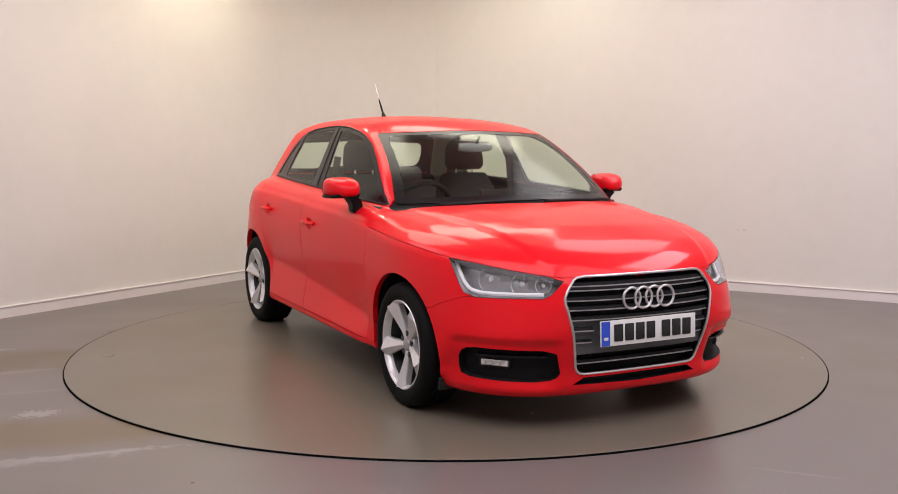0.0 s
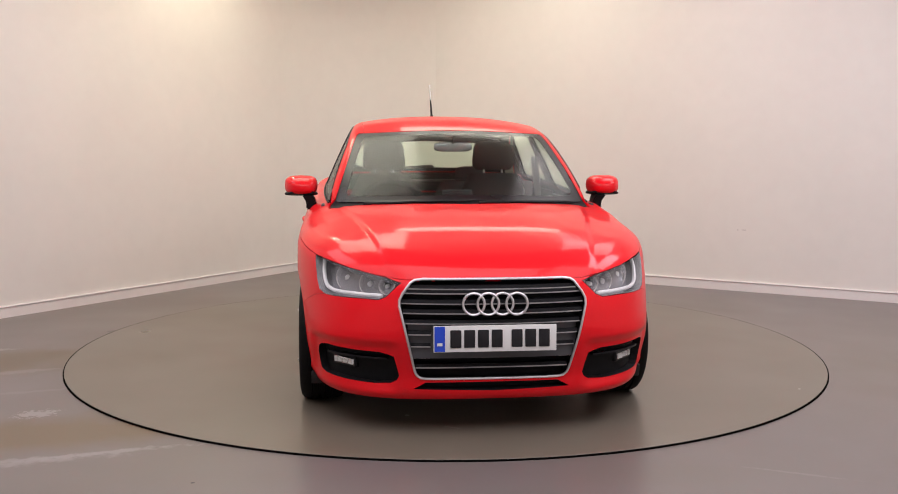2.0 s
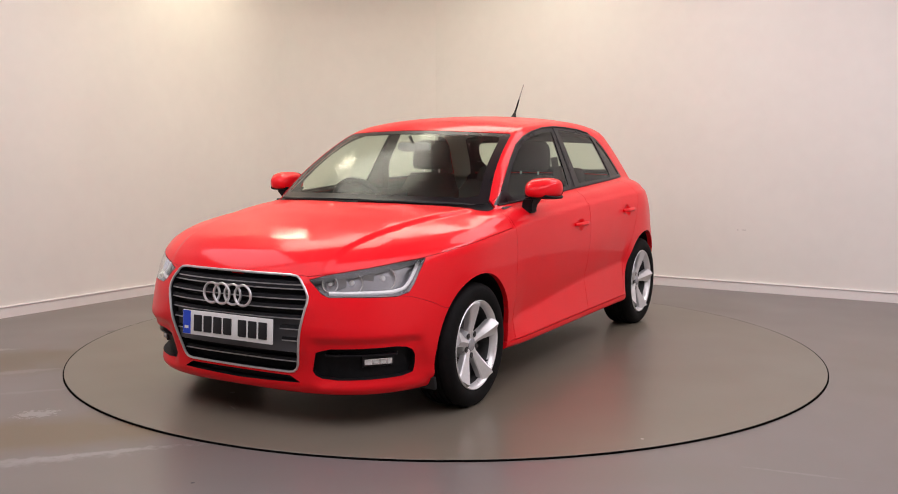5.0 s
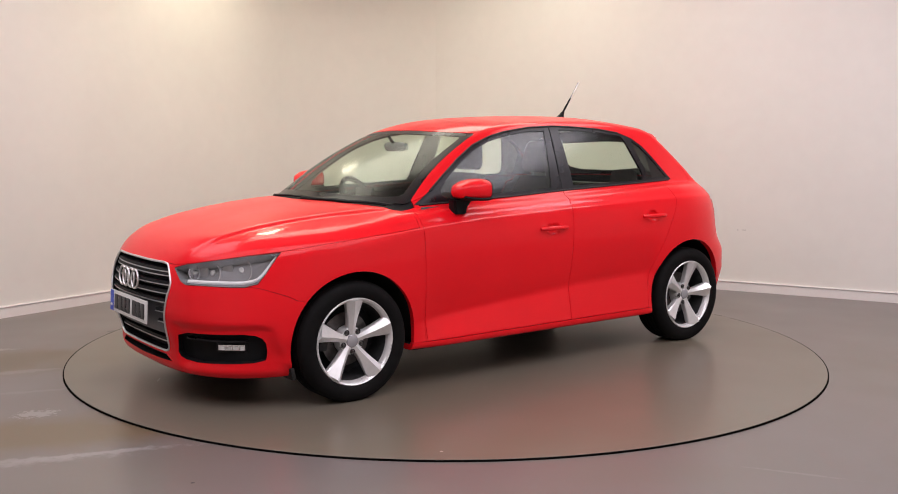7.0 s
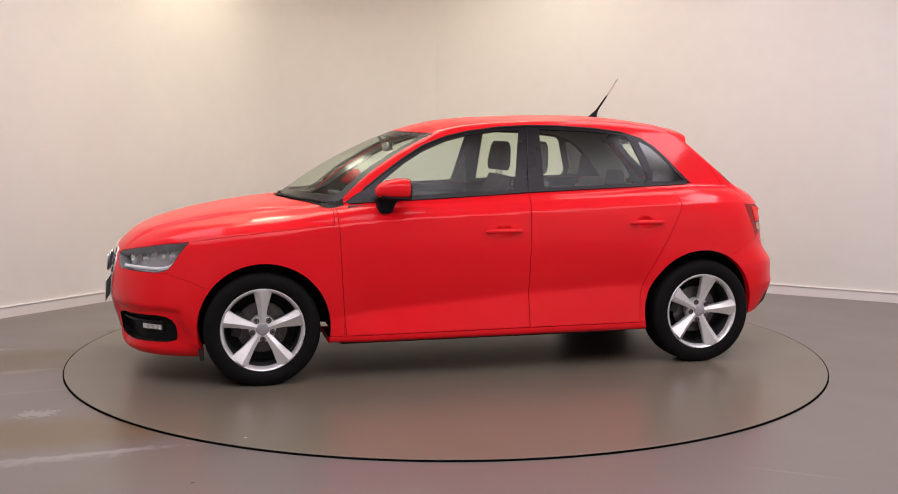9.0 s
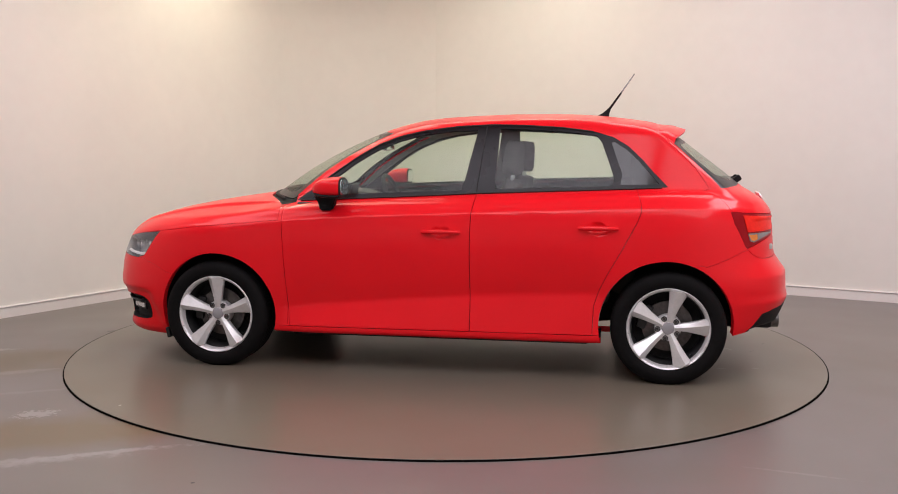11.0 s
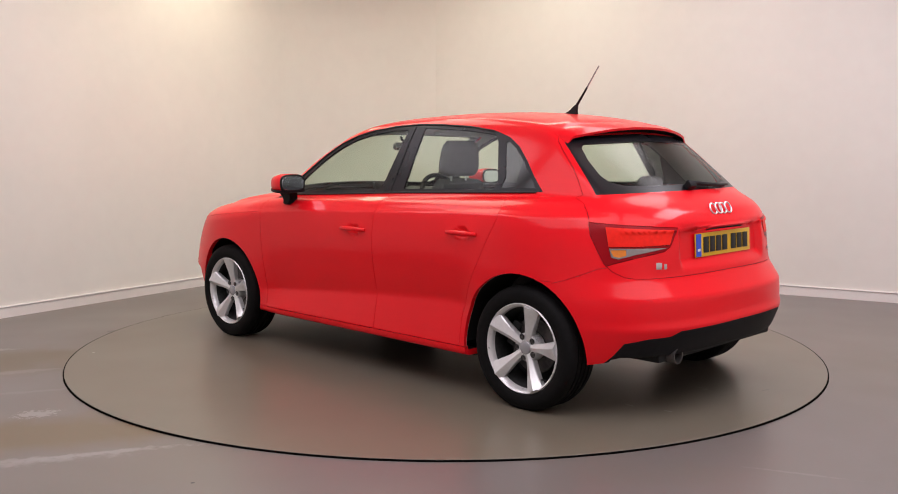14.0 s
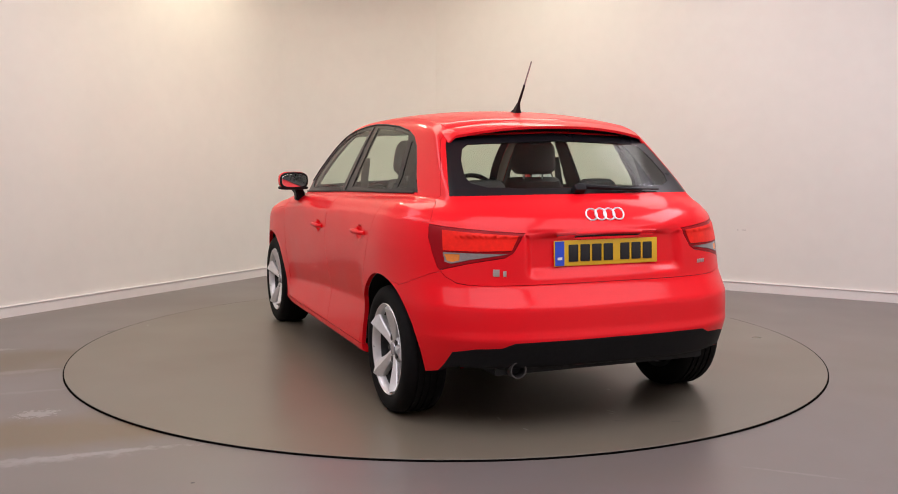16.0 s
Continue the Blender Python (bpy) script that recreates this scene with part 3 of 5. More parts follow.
REAR_EDGE = [(-0.002, 1.024), (0.27, 1.023), (0.50, 1.019), (0.622, 1.016), (0.600, 1.09), (0.560, 1.20), (0.540, 1.25), (0.515, 1.272), (0.45, 1.282), (-0.002, 1.298)]
REAR_CLEAR = [(-0.002, 1.052), (0.30, 1.050), (0.46, 1.054), (0.515, 1.07), (0.530, 1.10), (0.512, 1.17), (0.482, 1.225), (0.45, 1.245), (-0.002, 1.262)]
TAILGATE = [(-0.002, 0.651), (0.30, 0.650), (0.57, 0.648), (0.63, 0.650), (0.668, 0.657), (0.704, 0.682), (0.726, 0.72), (0.738, 0.78), (0.744, 0.842), (0.737, 0.885), (0.725, 0.915), (0.698, 0.960), (0.640, 1.012), (0.618, 1.09), (0.578, 1.21), (0.556, 1.262), (0.520, 1.296), (0.40, 1.330), (0.2, 1.346), (-0.002, 1.350)]
TAIL_LAMP = flatten([(-1.512, 0.732, 0.900), (-1.596, 0.676, 0.891), (-1.70, 0.55, 0.881), (-1.785, 0.392, 0.868), (-1.78, 0.44, 0.787), (-1.769, 0.472, 0.766), (-1.70, 0.60, 0.742), (-1.64, 0.685, 0.718), (-1.608, 0.714, 0.704), (-1.575, 0.735, 0.76), (-1.547, 0.738, 0.83)], QR, AZ)
LAMP_RED = flatten([(-1.60, 0.693, 0.878), (-1.70, 0.56, 0.868), (-1.778, 0.415, 0.858), (-1.776, 0.445, 0.795), (-1.71, 0.58, 0.792), (-1.62, 0.695, 0.792)], QR, AZ)
LAMP_CLEAR = flatten([(-1.62, 0.694, 0.785), (-1.70, 0.60, 0.784), (-1.772, 0.463, 0.781), (-1.70, 0.60, 0.757), (-1.652, 0.668, 0.738), (-1.632, 0.69, 0.745)], QR, AZ)
LAMP_AMBER = flatten([(-1.622, 0.688, 0.778), (-1.672, 0.637, 0.778), (-1.676, 0.640, 0.753), (-1.655, 0.664, 0.745), (-1.638, 0.682, 0.749)], QR, AZ)
DIFFUSER = [(-0.002, 0.420), (0.35, 0.418), (0.47, 0.414), (0.52, 0.392), (0.62, 0.386), (0.695, 0.366), (0.715, 0.30), (0.735, 0.25), (0.74, 0.08), (-0.002, 0.08)]
SIDE_DARK = [(0.797, 0.928), (0.268, 0.954), (-0.227, 0.981), (-0.656, 0.998), (-0.962, 1.009), (-1.223, 1.019), (-1.149, 1.094), (-1.09, 1.161), (-1.015, 1.232), (-0.938, 1.278), (-0.846, 1.306), (-0.66, 1.330), (-0.441, 1.342), (-0.283, 1.345), (-0.094, 1.335), (0.095, 1.310), (0.221, 1.281), (0.346, 1.234), (0.469, 1.161), (0.592, 1.074), (0.699, 0.993)]
GLASS_FRONT = [(0.600, 0.960), (0.43, 0.968), (-0.135, 0.995), (-0.150, 1.05), (-0.205, 1.315), (-0.09, 1.314), (0.094, 1.290), (0.22, 1.258), (0.35, 1.205), (0.47, 1.132), (0.585, 1.045), (0.625, 1.005), (0.625, 0.975)]
GLASS_REAR = [(-0.313, 1.003), (-0.93, 1.022), (-0.946, 1.05), (-0.942, 1.075), (-0.875, 1.255), (-0.850, 1.286), (-0.82, 1.293), (-0.66, 1.311), (-0.44, 1.322), (-0.325, 1.325)]
GLASS_QUARTER = [(-0.975, 1.030), (-1.180, 1.034), (-1.135, 1.085), (-1.070, 1.158), (-1.00, 1.222), (-0.940, 1.258), (-0.925, 1.250), (-0.985, 1.085)]
DOOR_F = [(0.845, 0.920), (0.835, 0.724), (0.826, 0.537), (0.806, 0.2430), (-0.198, 0.247), (-0.196, 0.642), (-0.200, 0.869), (-0.224, 1.01), (0.66, 1.0), (0.80, 0.945)]
DOOR_R = [(-0.198, 0.247), (-0.196, 0.642), (-0.200, 0.869), (-0.224, 1.01), (-1.064, 1.03), (-1.068, 0.99), (-1.084, 0.93), (-1.086, 0.900), (-1.066, 0.847), (-0.98, 0.682), (-0.915, 0.566), (-0.875, 0.48), (-0.850, 0.40), (-0.845, 0.2496)]
ARCH_F = [(1.225 + 0.338 * math.cos(a), 0.298 + 0.338 * math.sin(a)) for a in np.linspace(-0.42, math.pi + 0.42, 34)]
ARCH_R = [(-1.222 + 0.345 * math.cos(a), 0.302 + 0.345 * math.sin(a)) for a in np.linspace(-0.42, math.pi + 0.42, 34)]
SHUT = [(0.86, 0.826), (1.169, 0.797), (1.398, 0.773), (1.566, 0.749), (1.70, 0.732), (1.812, 0.710), (1.924, 0.684), (1.950, 0.676), (1.975, 0.684), (2.06, 0.688)]
BONNET_REAR = [(1.120, -0.002), (1.098, 0.20), (1.050, 0.385), (0.965, 0.55), (0.885, 0.69), (0.862, 0.76), (0.862, 0.90)]
BUMPER_F = [(1.45, 0.50), (1.533, 0.519), (1.577, 0.542), (1.66, 0.572), (1.70, 0.585), (1.76, 0.592)]
BUMPER_R = [(-1.42, 0.622), (-1.47, 0.637), (-1.53, 0.661), (-1.603, 0.694), (-1.63, 0.70)]

half = half_skin()
SIDE = (AX, AZ)
FRONT = (AY, AZ)
TOP = (AX, AY)
cut(half, ARCH_F, *SIDE, lambda c: c.y > 0.5 and 0.8 < c.x < 1.7 and c.z < 0.72, closed=False)
cut(half, ARCH_R, *SIDE, lambda c: c.y > 0.5 and -1.7 < c.x < -0.8 and c.z < 0.72, closed=False)
cabin_side = lambda c: c.y > 0.45 and -1.3 < c.x < 0.9 and 0.88 < c.z < 1.38
for line in (SIDE_DARK, GLASS_FRONT, GLASS_REAR, GLASS_QUARTER):
    cut(half, line, *SIDE, cabin_side)
for line in (DOOR_F, DOOR_R):
    cut(half, line, *SIDE, lambda c: c.y > 0.6 and -1.15 < c.x < 0.9 and c.z < 1.04)
cut(half, [(-0.95, 0.2500), (0.92, 0.2425)], *SIDE, lambda c: c.y > 0.6 and abs(c.x) < 1.0 and c.z < 0.4, closed=False)
for line in (SCREEN_EDGE, SCREEN_CLEAR):
    cut(half, line, *FRONT, lambda c: 0.15 < c.x < 1.2 and c.z > 0.9 and c.y < 0.72)
for line in (REAR_EDGE, REAR_CLEAR):
    cut(half, line, *FRONT, lambda c: c.x < -1.1 and c.z > 0.95 and c.y < 0.7)
cut(half, TAILGATE, *FRONT, lambda c: c.x < -1.15)
for line in (TAIL_LAMP, LAMP_RED, LAMP_CLEAR, LAMP_AMBER):
    cut(half, line, QR, AZ, lambda c: c.x < -1.4 and 0.65 < c.z < 0.95 and c.y > 0.3)
cut(half, DIFFUSER, *FRONT, lambda c: c.x < -1.5 and c.z < 0.5)
cut(half, HEADLIGHT, QF, AZ, lambda c: c.x > 1.4 and 0.54 < c.z < 0.8 and c.y > 0.3)
cut(half, FOG, QF, AZ, lambda c: c.x > 1.5 and c.z < 0.42 and c.y > 0.3)
for line in (GRILLE, INTAKE):
    cut(half, line, *FRONT, lambda c: c.x > 1.7)
cut(half, SHUT, *SIDE, lambda c: c.x > 0.8 and c.z > 0.62, closed=False)
cut(half, BONNET_REAR, *TOP, lambda c: 0.75 < c.x < 1.2 and c.z > 0.78, closed=False)
cut(half, BUMPER_F, *SIDE, lambda c: 1.4 < c.x < 1.82 and 0.4 < c.z < 0.66, closed=False)
cut(half, BUMPER_R, *SIDE, lambda c: -1.7 < c.x < -1.35 and 0.5 < c.z < 0.75, closed=False)
cut(half, [(0.40, 0.505), (-1.25, 0.505)], *TOP, lambda c: c.z > 1.2 and -1.3 < c.x < 0.45, closed=False)
cut(half, [(0.5, 0.700), (2.1, 0.700)], *TOP, lambda c: 0.75 < c.x < 0.95 and c.z > 0.85, closed=False)


def line_at(line, u):
    a = np.array(sorted(line))
    return float(np.interp(u, a[:, 0], a[:, 1]))


def kind_of(c):
    x, y, z = c
    qf, qr = c.dot(QF), c.dot(QR)
    if y > 0.5 and z < 0.72 and (math.hypot(x - 1.225, z - 0.298) < 0.338 or math.hypot(x + 1.222, z - 0.302) < 0.345):
        return "opening"
    if cabin_side(c) and within(SIDE_DARK, x, z):
        for name, line in (("front_door_glass", GLASS_FRONT), ("rear_door_glass", GLASS_REAR), ("quarter_glass", GLASS_QUARTER)):
            if within(line, x, z):
                return name
        return "window_frame"
    if 0.15 < x < 1.2 and z > 0.9 and within(SCREEN_EDGE, y, z):
        return "windscreen" if within(SCREEN_CLEAR, y, z) else "windscreen_border"
    if x < -1.1 and z > 0.95 and within(REAR_EDGE, y, z):
        return "rear_window" if within(REAR_CLEAR, y, z) else "rear_window_border"
    if x < -1.15 and within(TAILGATE, y, z):
        if y > 0.3 and within(TAIL_LAMP, qr, z):
            if within(LAMP_AMBER, qr, z):
                return "amber_lens"
            if within(LAMP_CLEAR, qr, z):
                return "clear_lens"
            return "red_lens" if within(LAMP_RED, qr, z) else "tail_lamp"
        return "tailgate"
    if x < -1.5 and z < 0.5 and within(DIFFUSER, y, z):
        return "rear_valance"
    if x > 1.4 and y > 0.3 and 0.54 < z < 0.8 and within(HEADLIGHT, qf, z):
        return "headlight_cover"
    if x > 1.5 and y > 0.3 and z < 0.42 and within(FOG, qf, z):
        return "fog_opening"
    if x > 1.7 and within(GRILLE, y, z):
        return "grille_opening"
    if x > 1.7 and within(INTAKE, y, z):
        return "intake_opening"
    if x > 0.8 and z > line_at(SHUT, x):
        if x > line_at([(v, u) for u, v in BONNET_REAR], y):
            return "bonnet"
        if y < 0.70 and z < 1.0:
            return "scuttle"
    if x > 1.4 and (z < line_at(BUMPER_F, x) or x > 1.76):
        return "front_bumper"
    if x < -1.35 and z < line_at(BUMPER_R, x):
        return "rear_bumper"
    if y > 0.6 and within(DOOR_F, x, z):
        return "front_door"
    if y > 0.6 and within(DOOR_R, x, z):
        return "rear_door"
    if abs(x) < 1.0 and z < 0.2462 - 0.004 * x:
        return "sill"
    if z > 1.2 and y < 0.505 and x < 0.5:
        return "roof"
    if x > 0.82 and z < 0.99:
        return "front_wing"
    return "side_frame"


SHEETS = {}
for f in half.faces:
    SHEETS.setdefault(kind_of(f.calc_center_median()), []).append(f)


def panel(kind, name, mat, parent, side="L", gap=0.0018, depth=0.012, sink=0.0, label="", sheet=True):
    """One sheet of the skin as an object: its edge drawn back by gap and turned inward by depth."""
    faces = SHEETS[kind]
    index, co = {}, []
    polys = []
    for f in faces:
        row = []
        for v in f.verts:
            if v not in index:
                index[v] = len(co)
                co.append(v.co[:])
            row.append(index[v])
        polys.append(row)
    co = np.array(co)
    nrm = slope(co)
    use = {}
    for row in polys:
        for a, b in zip(row, row[1:] + row[:1]):
            use.setdefault((min(a, b), max(a, b)), []).append((a, b, row))
    rim = [u[0] for u in use.values() if len(u) == 1]
    rim = [(a, b, row) for a, b, row in rim if not (abs(co[a, 1]) < 1e-4 and abs(co[b, 1]) < 1e-4)]
    inward = np.zeros_like(co)
    for a, b, row in rim:
        d = co[b] - co[a]
        d /= max(np.linalg.norm(d), 1e-9)
        k = np.cross(nrm[a] + nrm[b], d)
        k /= max(np.linalg.norm(k), 1e-9)
        inward[a] += k
        inward[b] += k
    length = np.linalg.norm(inward, axis=1)
    inward[length > 1e-9] /= length[length > 1e-9][:, None]
    inward[np.abs(co[:, 1]) < 1e-4, 1] = 0
    co = co + inward * gap - nrm * sink
    verts, norms = co.tolist(), nrm.tolist()
    edge_at = {}

    def edge_vert(i, deep):
        if (i, deep) not in edge_at:
            edge_at[i, deep] = len(verts)
            verts.append((co[i] - nrm[i] * (depth if deep else 0)).tolist())
            norms.append((-inward[i]).tolist())
        return edge_at[i, deep]

    if not sheet:
        polys = []
    if depth:
        for a, b, row in rim:
            polys.append([edge_vert(b, 0), edge_vert(a, 0), edge_vert(a, 1), edge_vert(b, 1)])
    out_v, out_n, out_f = [], [], []
    if side in "LC":
        out_v, out_n, out_f = list(verts), list(norms), list(polys)
    if side in "RC":
        place = []
        for i, ((x, y, z), (nx, ny, nz)) in enumerate(zip(verts, norms)):
            if side == "C" and abs(y) < 1e-4:
                place.append(i)
            else:
                place.append(len(out_v))
                out_v.append((x, -y, z))
                out_n.append((nx, -ny, nz))
        out_f += [[place[i] for i in row[::-1]] for row in polys]
    me = bpy.data.meshes.new(name)
    me.from_pydata(out_v, [], out_f)
    me.polygons.foreach_set("use_smooth", [True] * len(out_f))
    me.normals_split_custom_set_from_vertices(out_n)
    me.materials.append(mat)
    ob = new(name, me)
    ob.parent = parent
    return tagged(ob, label)


bonnet = panel("bonnet", "bonnet", PAINT, car, "C")
roof = panel("roof", "roof", PAINT, car, "C", gap=0.0006)
front_bumper = panel("front_bumper", "front_bumper", PAINT, car, "C", gap=0.0008, depth=0.03)
rear_bumper = panel("rear_bumper", "rear_bumper", PAINT, car, "C", gap=0.0008, depth=0.03)
tailgate = panel("tailgate", "tailgate", PAINT, car, "C")
scuttle = panel("scuttle", "scuttle", BLACK, car, "C", sink=0.008, label="black plastic scuttle below the windscreen")
screen = panel("windscreen", "windscreen", GLASS, car, "C", gap=0, depth=0, sink=0.002, label="clear green-tinted windscreen")
panel("windscreen_border", "border", GLOSS_BLACK, screen, "C", gap=0, depth=0.006, sink=0.002, label="black printed glass border")
rear_window = panel("rear_window", "rear_window", GLASS, tailgate, "C", gap=0, depth=0, sink=0.002, label="green-tinted rear window")
panel("rear_window_border", "border", GLOSS_BLACK, tailgate, "C", gap=0, depth=0.006, sink=0.002, label="black printed glass border")
valance = panel("rear_valance", "rear_valance", BLACK, rear_bumper, "C", gap=0.0, depth=0.03, label="black textured lower valance")
screen.visible_shadow = rear_window.visible_shadow = False
doors = {}
for s in "LR":
    doors["f" + s] = panel("front_door", "front_door", PAINT, car, s)
    doors["r" + s] = panel("rear_door", "rear_door", PAINT, car, s)
    panel("sill", "sill", PAINT, car, s, gap=0.001, depth=0.03)
    panel("front_wing", "front_wing", PAINT, car, s, gap=0.001, depth=0.025)
    frame_side = panel("side_frame", "side_frame", PAINT, car, s, gap=0.001, depth=0.02)
    panel("window_frame", "window_frame", GLOSS_BLACK, frame_side, s, gap=0.0, depth=0.012, sink=0.001, label="gloss black window frames and pillars")
    for kind, owner in (("front_door_glass", doors["f" + s]), ("rear_door_glass", doors["r" + s]), ("quarter_glass", frame_side)):
        g = panel(kind, "window_glass" if "door" in kind else "quarter_glass", GLASS if "door" in kind else DARK_GLASS, owner, s, gap=0, depth=0, sink=0.004, label="green-tinted side glass" if "door" in kind else "dark fixed quarter glass")
        g.visible_shadow = False
    lamp = panel("tail_lamp", "tail_lamp", TAIL_DARK, tailgate, s, gap=0.001, depth=0.01, label="dark red tail lamp")
    panel("red_lens", "red_lens", TAIL_RED, tailgate, s, gap=0.0, depth=0.006, sink=-0.003, label="bright red ribbed lamp lens")
    panel("clear_lens", "clear_lens", CLEAR_LENS, tailgate, s, gap=0.0, depth=0.006, sink=-0.002, label="clear reversing lamp lens")
    panel("amber_lens", "amber_lens", AMBER, tailgate, s, gap=0.0, depth=0.006, sink=-0.0005, label="amber indicator lens")

# the dark structure behind the panels and the cabin's lining
for name, kinds, mat, sink, label in (
    ("inner_structure", ("bonnet", "front_bumper", "rear_bumper", "tailgate", "front_wing", "sill", "front_door", "rear_door", "scuttle"), UNDER, 0.016, "dark inner structure behind the panels"),
    ("cabin_lining", ("roof",), LINING, 0.022, "grey roof lining"),
    ("pillar_lining", ("side_frame",), LINING, 0.020, "grey pillar lining"),
):
    SHEETS["now"] = [f for k in kinds for f in SHEETS[k]]
    for s in ("LR" if name == "pillar_lining" else "C"):
        panel("now", name, mat, car, s, gap=0.0, depth=0.0, sink=sink, label=label)
SHEETS["now"] = [f for f in SHEETS["window_frame"]] + [f for f in SHEETS["quarter_glass"] if f.calc_center_median().x < -1.05]
for s in "LR":
    panel("now", "window_surround_lining", CABIN, car, s, gap=0.004, depth=0.0, sink=0.016, label="charcoal lining round the windows")


# ---- places on the skin ----
def reach(p, d):
    """The first point of the skin from p along d."""
    p, d = np.array(p, float), np.array(d, float)
    s = np.linspace(0, 1.6, 1600)
    k = int(np.argmax(skin(*(p + d * s[:, None]).T) < 0))
    a, b = s[max(k - 1, 0)], s[k]
    for _ in range(25):
        m = (a + b) / 2
        if skin(*(p + d * m)[:, None])[0] < 0:
            b = m
        else:
            a = m
    return Vector(p + d * b)


def nose(y, z):
    return reach((2.6, y, z), (-1, 0, 0))


def tail(y, z):
    return reach((-2.6, y, z), (1, 0, 0))


def flank(x, z, s=1):
    p = reach((x, 1.5, z), (0, -1, 0))
    return Vector((p.x, s * p.y, p.z))


def above(x, y):
    return reach((x, y, 2.0), (0, 0, -1))


def mirrored(points):
    return [(x, -y, z) for x, y, z in points]


def spread(points, count):
    """Evenly spaced points on a broken line."""
    pts = [Vector(p) for p in points]
    at = [0.0]
    for a, b in zip(pts, pts[1:]):
        at.append(at[-1] + (b - a).length)
    out = []
    for k in range(count):
        s = at[-1] * k / (count - 1)
        i = min(max(np.searchsorted(at, s) - 1, 0), len(pts) - 2)
        out.append(pts[i].lerp(pts[i + 1], (s - at[i]) / max(at[i + 1] - at[i], 1e-9)))
    return out


# ---- grille ----
grille = panel("grille_opening", "grille", BLACK, front_bumper, "C", gap=0, depth=0.0, sink=0.05, label="black radiator grille with satin bars")
panel("grille_opening", "grille_duct", BLACK, front_bumper, "C", gap=0, depth=0.06, sheet=False)
half_loop = [(y, z) for y, z in GRILLE if y > 0]
loop2 = [(0.0, GRILLE[0][1])] + half_loop + [(0.0, GRILLE[-1][1])]
loop2 = loop2 + [(-y, z) for y, z in reversed(half_loop)]
dense = []
for (y0, z0), (y1, z1) in zip(loop2, loop2[1:] + loop2[:1]):
    k = max(1, int(math.hypot(y1 - y0, z1 - z0) / 0.03))
    dense += [(y0 + (y1 - y0) * i / k, z0 + (z1 - z0) * i / k) for i in range(k)]
ring = [nose(y * 0.993, 0.467 + (z - 0.467) * 0.99) + Vector((0.001, 0, 0)) for y, z in dense]
part("grille_surround", tube(ring, 0.0058, True, 8, up=(1, 0, 0)), CHROME, front_bumper, "chrome grille surround")


def grille_half(z):
    return float(np.interp(z, [0.249, 0.285, 0.57, 0.596, 0.625, 0.667, 0.684], [0.29, 0.335, 0.401, 0.400, 0.385, 0.352, 0.30])) - 0.012


def grille_bar(z, y0, y1):
    ys = np.linspace(y0, y1, max(4, int(abs(y1 - y0) / 0.05)))
    slat, edge = bmesh.new(), bmesh.new()
    pts = [nose(y, z) for y in ys]
    loft([[(p.x - 0.012, p.y, z + 0.001), (p.x - 0.016, p.y, z + 0.014), (p.x - 0.05, p.y, z + 0.016), (p.x - 0.05, p.y, z + 0.002)] for p in pts], True, slat)
    part("slat", slat, BLACK, grille)
    loft([[(p.x - 0.010, p.y, z - 0.0035), (p.x - 0.010, p.y, z + 0.0015), (p.x - 0.022, p.y, z + 0.0025), (p.x - 0.022, p.y, z - 0.0035)] for p in pts], True, edge)
    part("bar", edge, SATIN, grille, "satin metal bar")


for z in (0.640, 0.622, 0.580, 0.540, 0.497, 0.300):
    h = grille_half(z)
    grille_bar(z, -h, h)
for z in (0.450, 0.397, 0.347):
    h = grille_half(z)
    for s in (1, -1):
        grille_bar(z, s * 0.268, s * h)
bm = bmesh.new()
ys = np.linspace(-0.365, 0.365, 17)
loft([[(nose(y, 0.43).x - 0.028, y, 0.345), (nose(y, 0.43).x - 0.028, y, 0.505), (nose(y, 0.43).x - 0.045, y, 0.505), (nose(y, 0.43).x - 0.045, y, 0.345)] for y in ys], True, bm)
bm.transform(Matrix.Diagonal((1, 0.99, 1, 1)))
part("grille_panel", bm, GREY_PANEL, front_bumper, "grey panel behind the number plate")
panel("intake_opening", "lower_intake", BLACK, front_bumper, "C", gap=0, depth=0, sink=0.04, label="black lower air intake")
panel("intake_opening", "intake_duct", BLACK, front_bumper, "C", gap=0, depth=0.045, sheet=False)


def rings_badge(m, r, gap, thick, parent):
    for k in range(4):
        pts = [((r - thick) * math.cos(a), 0, (r - thick) * math.sin(a)) for a in np.linspace(0, math.tau, 41)[:-1]]
        bm = tube(pts, thick, True, 8, 1.0, up=(0, 1, 0))
        bm.transform(m @ Matrix.Translation(((k - 1.5) * gap, -0.003 * (k % 2), 0)))
        part("badge_ring", bm, CHROME, parent, "chrome badge ring")


rings_badge(pose(2.038, 0, 0.582, 0, -0, 90) @ pose(0, 0, 0, -4), 0.051, 0.0605, 0.0058, front_bumper)


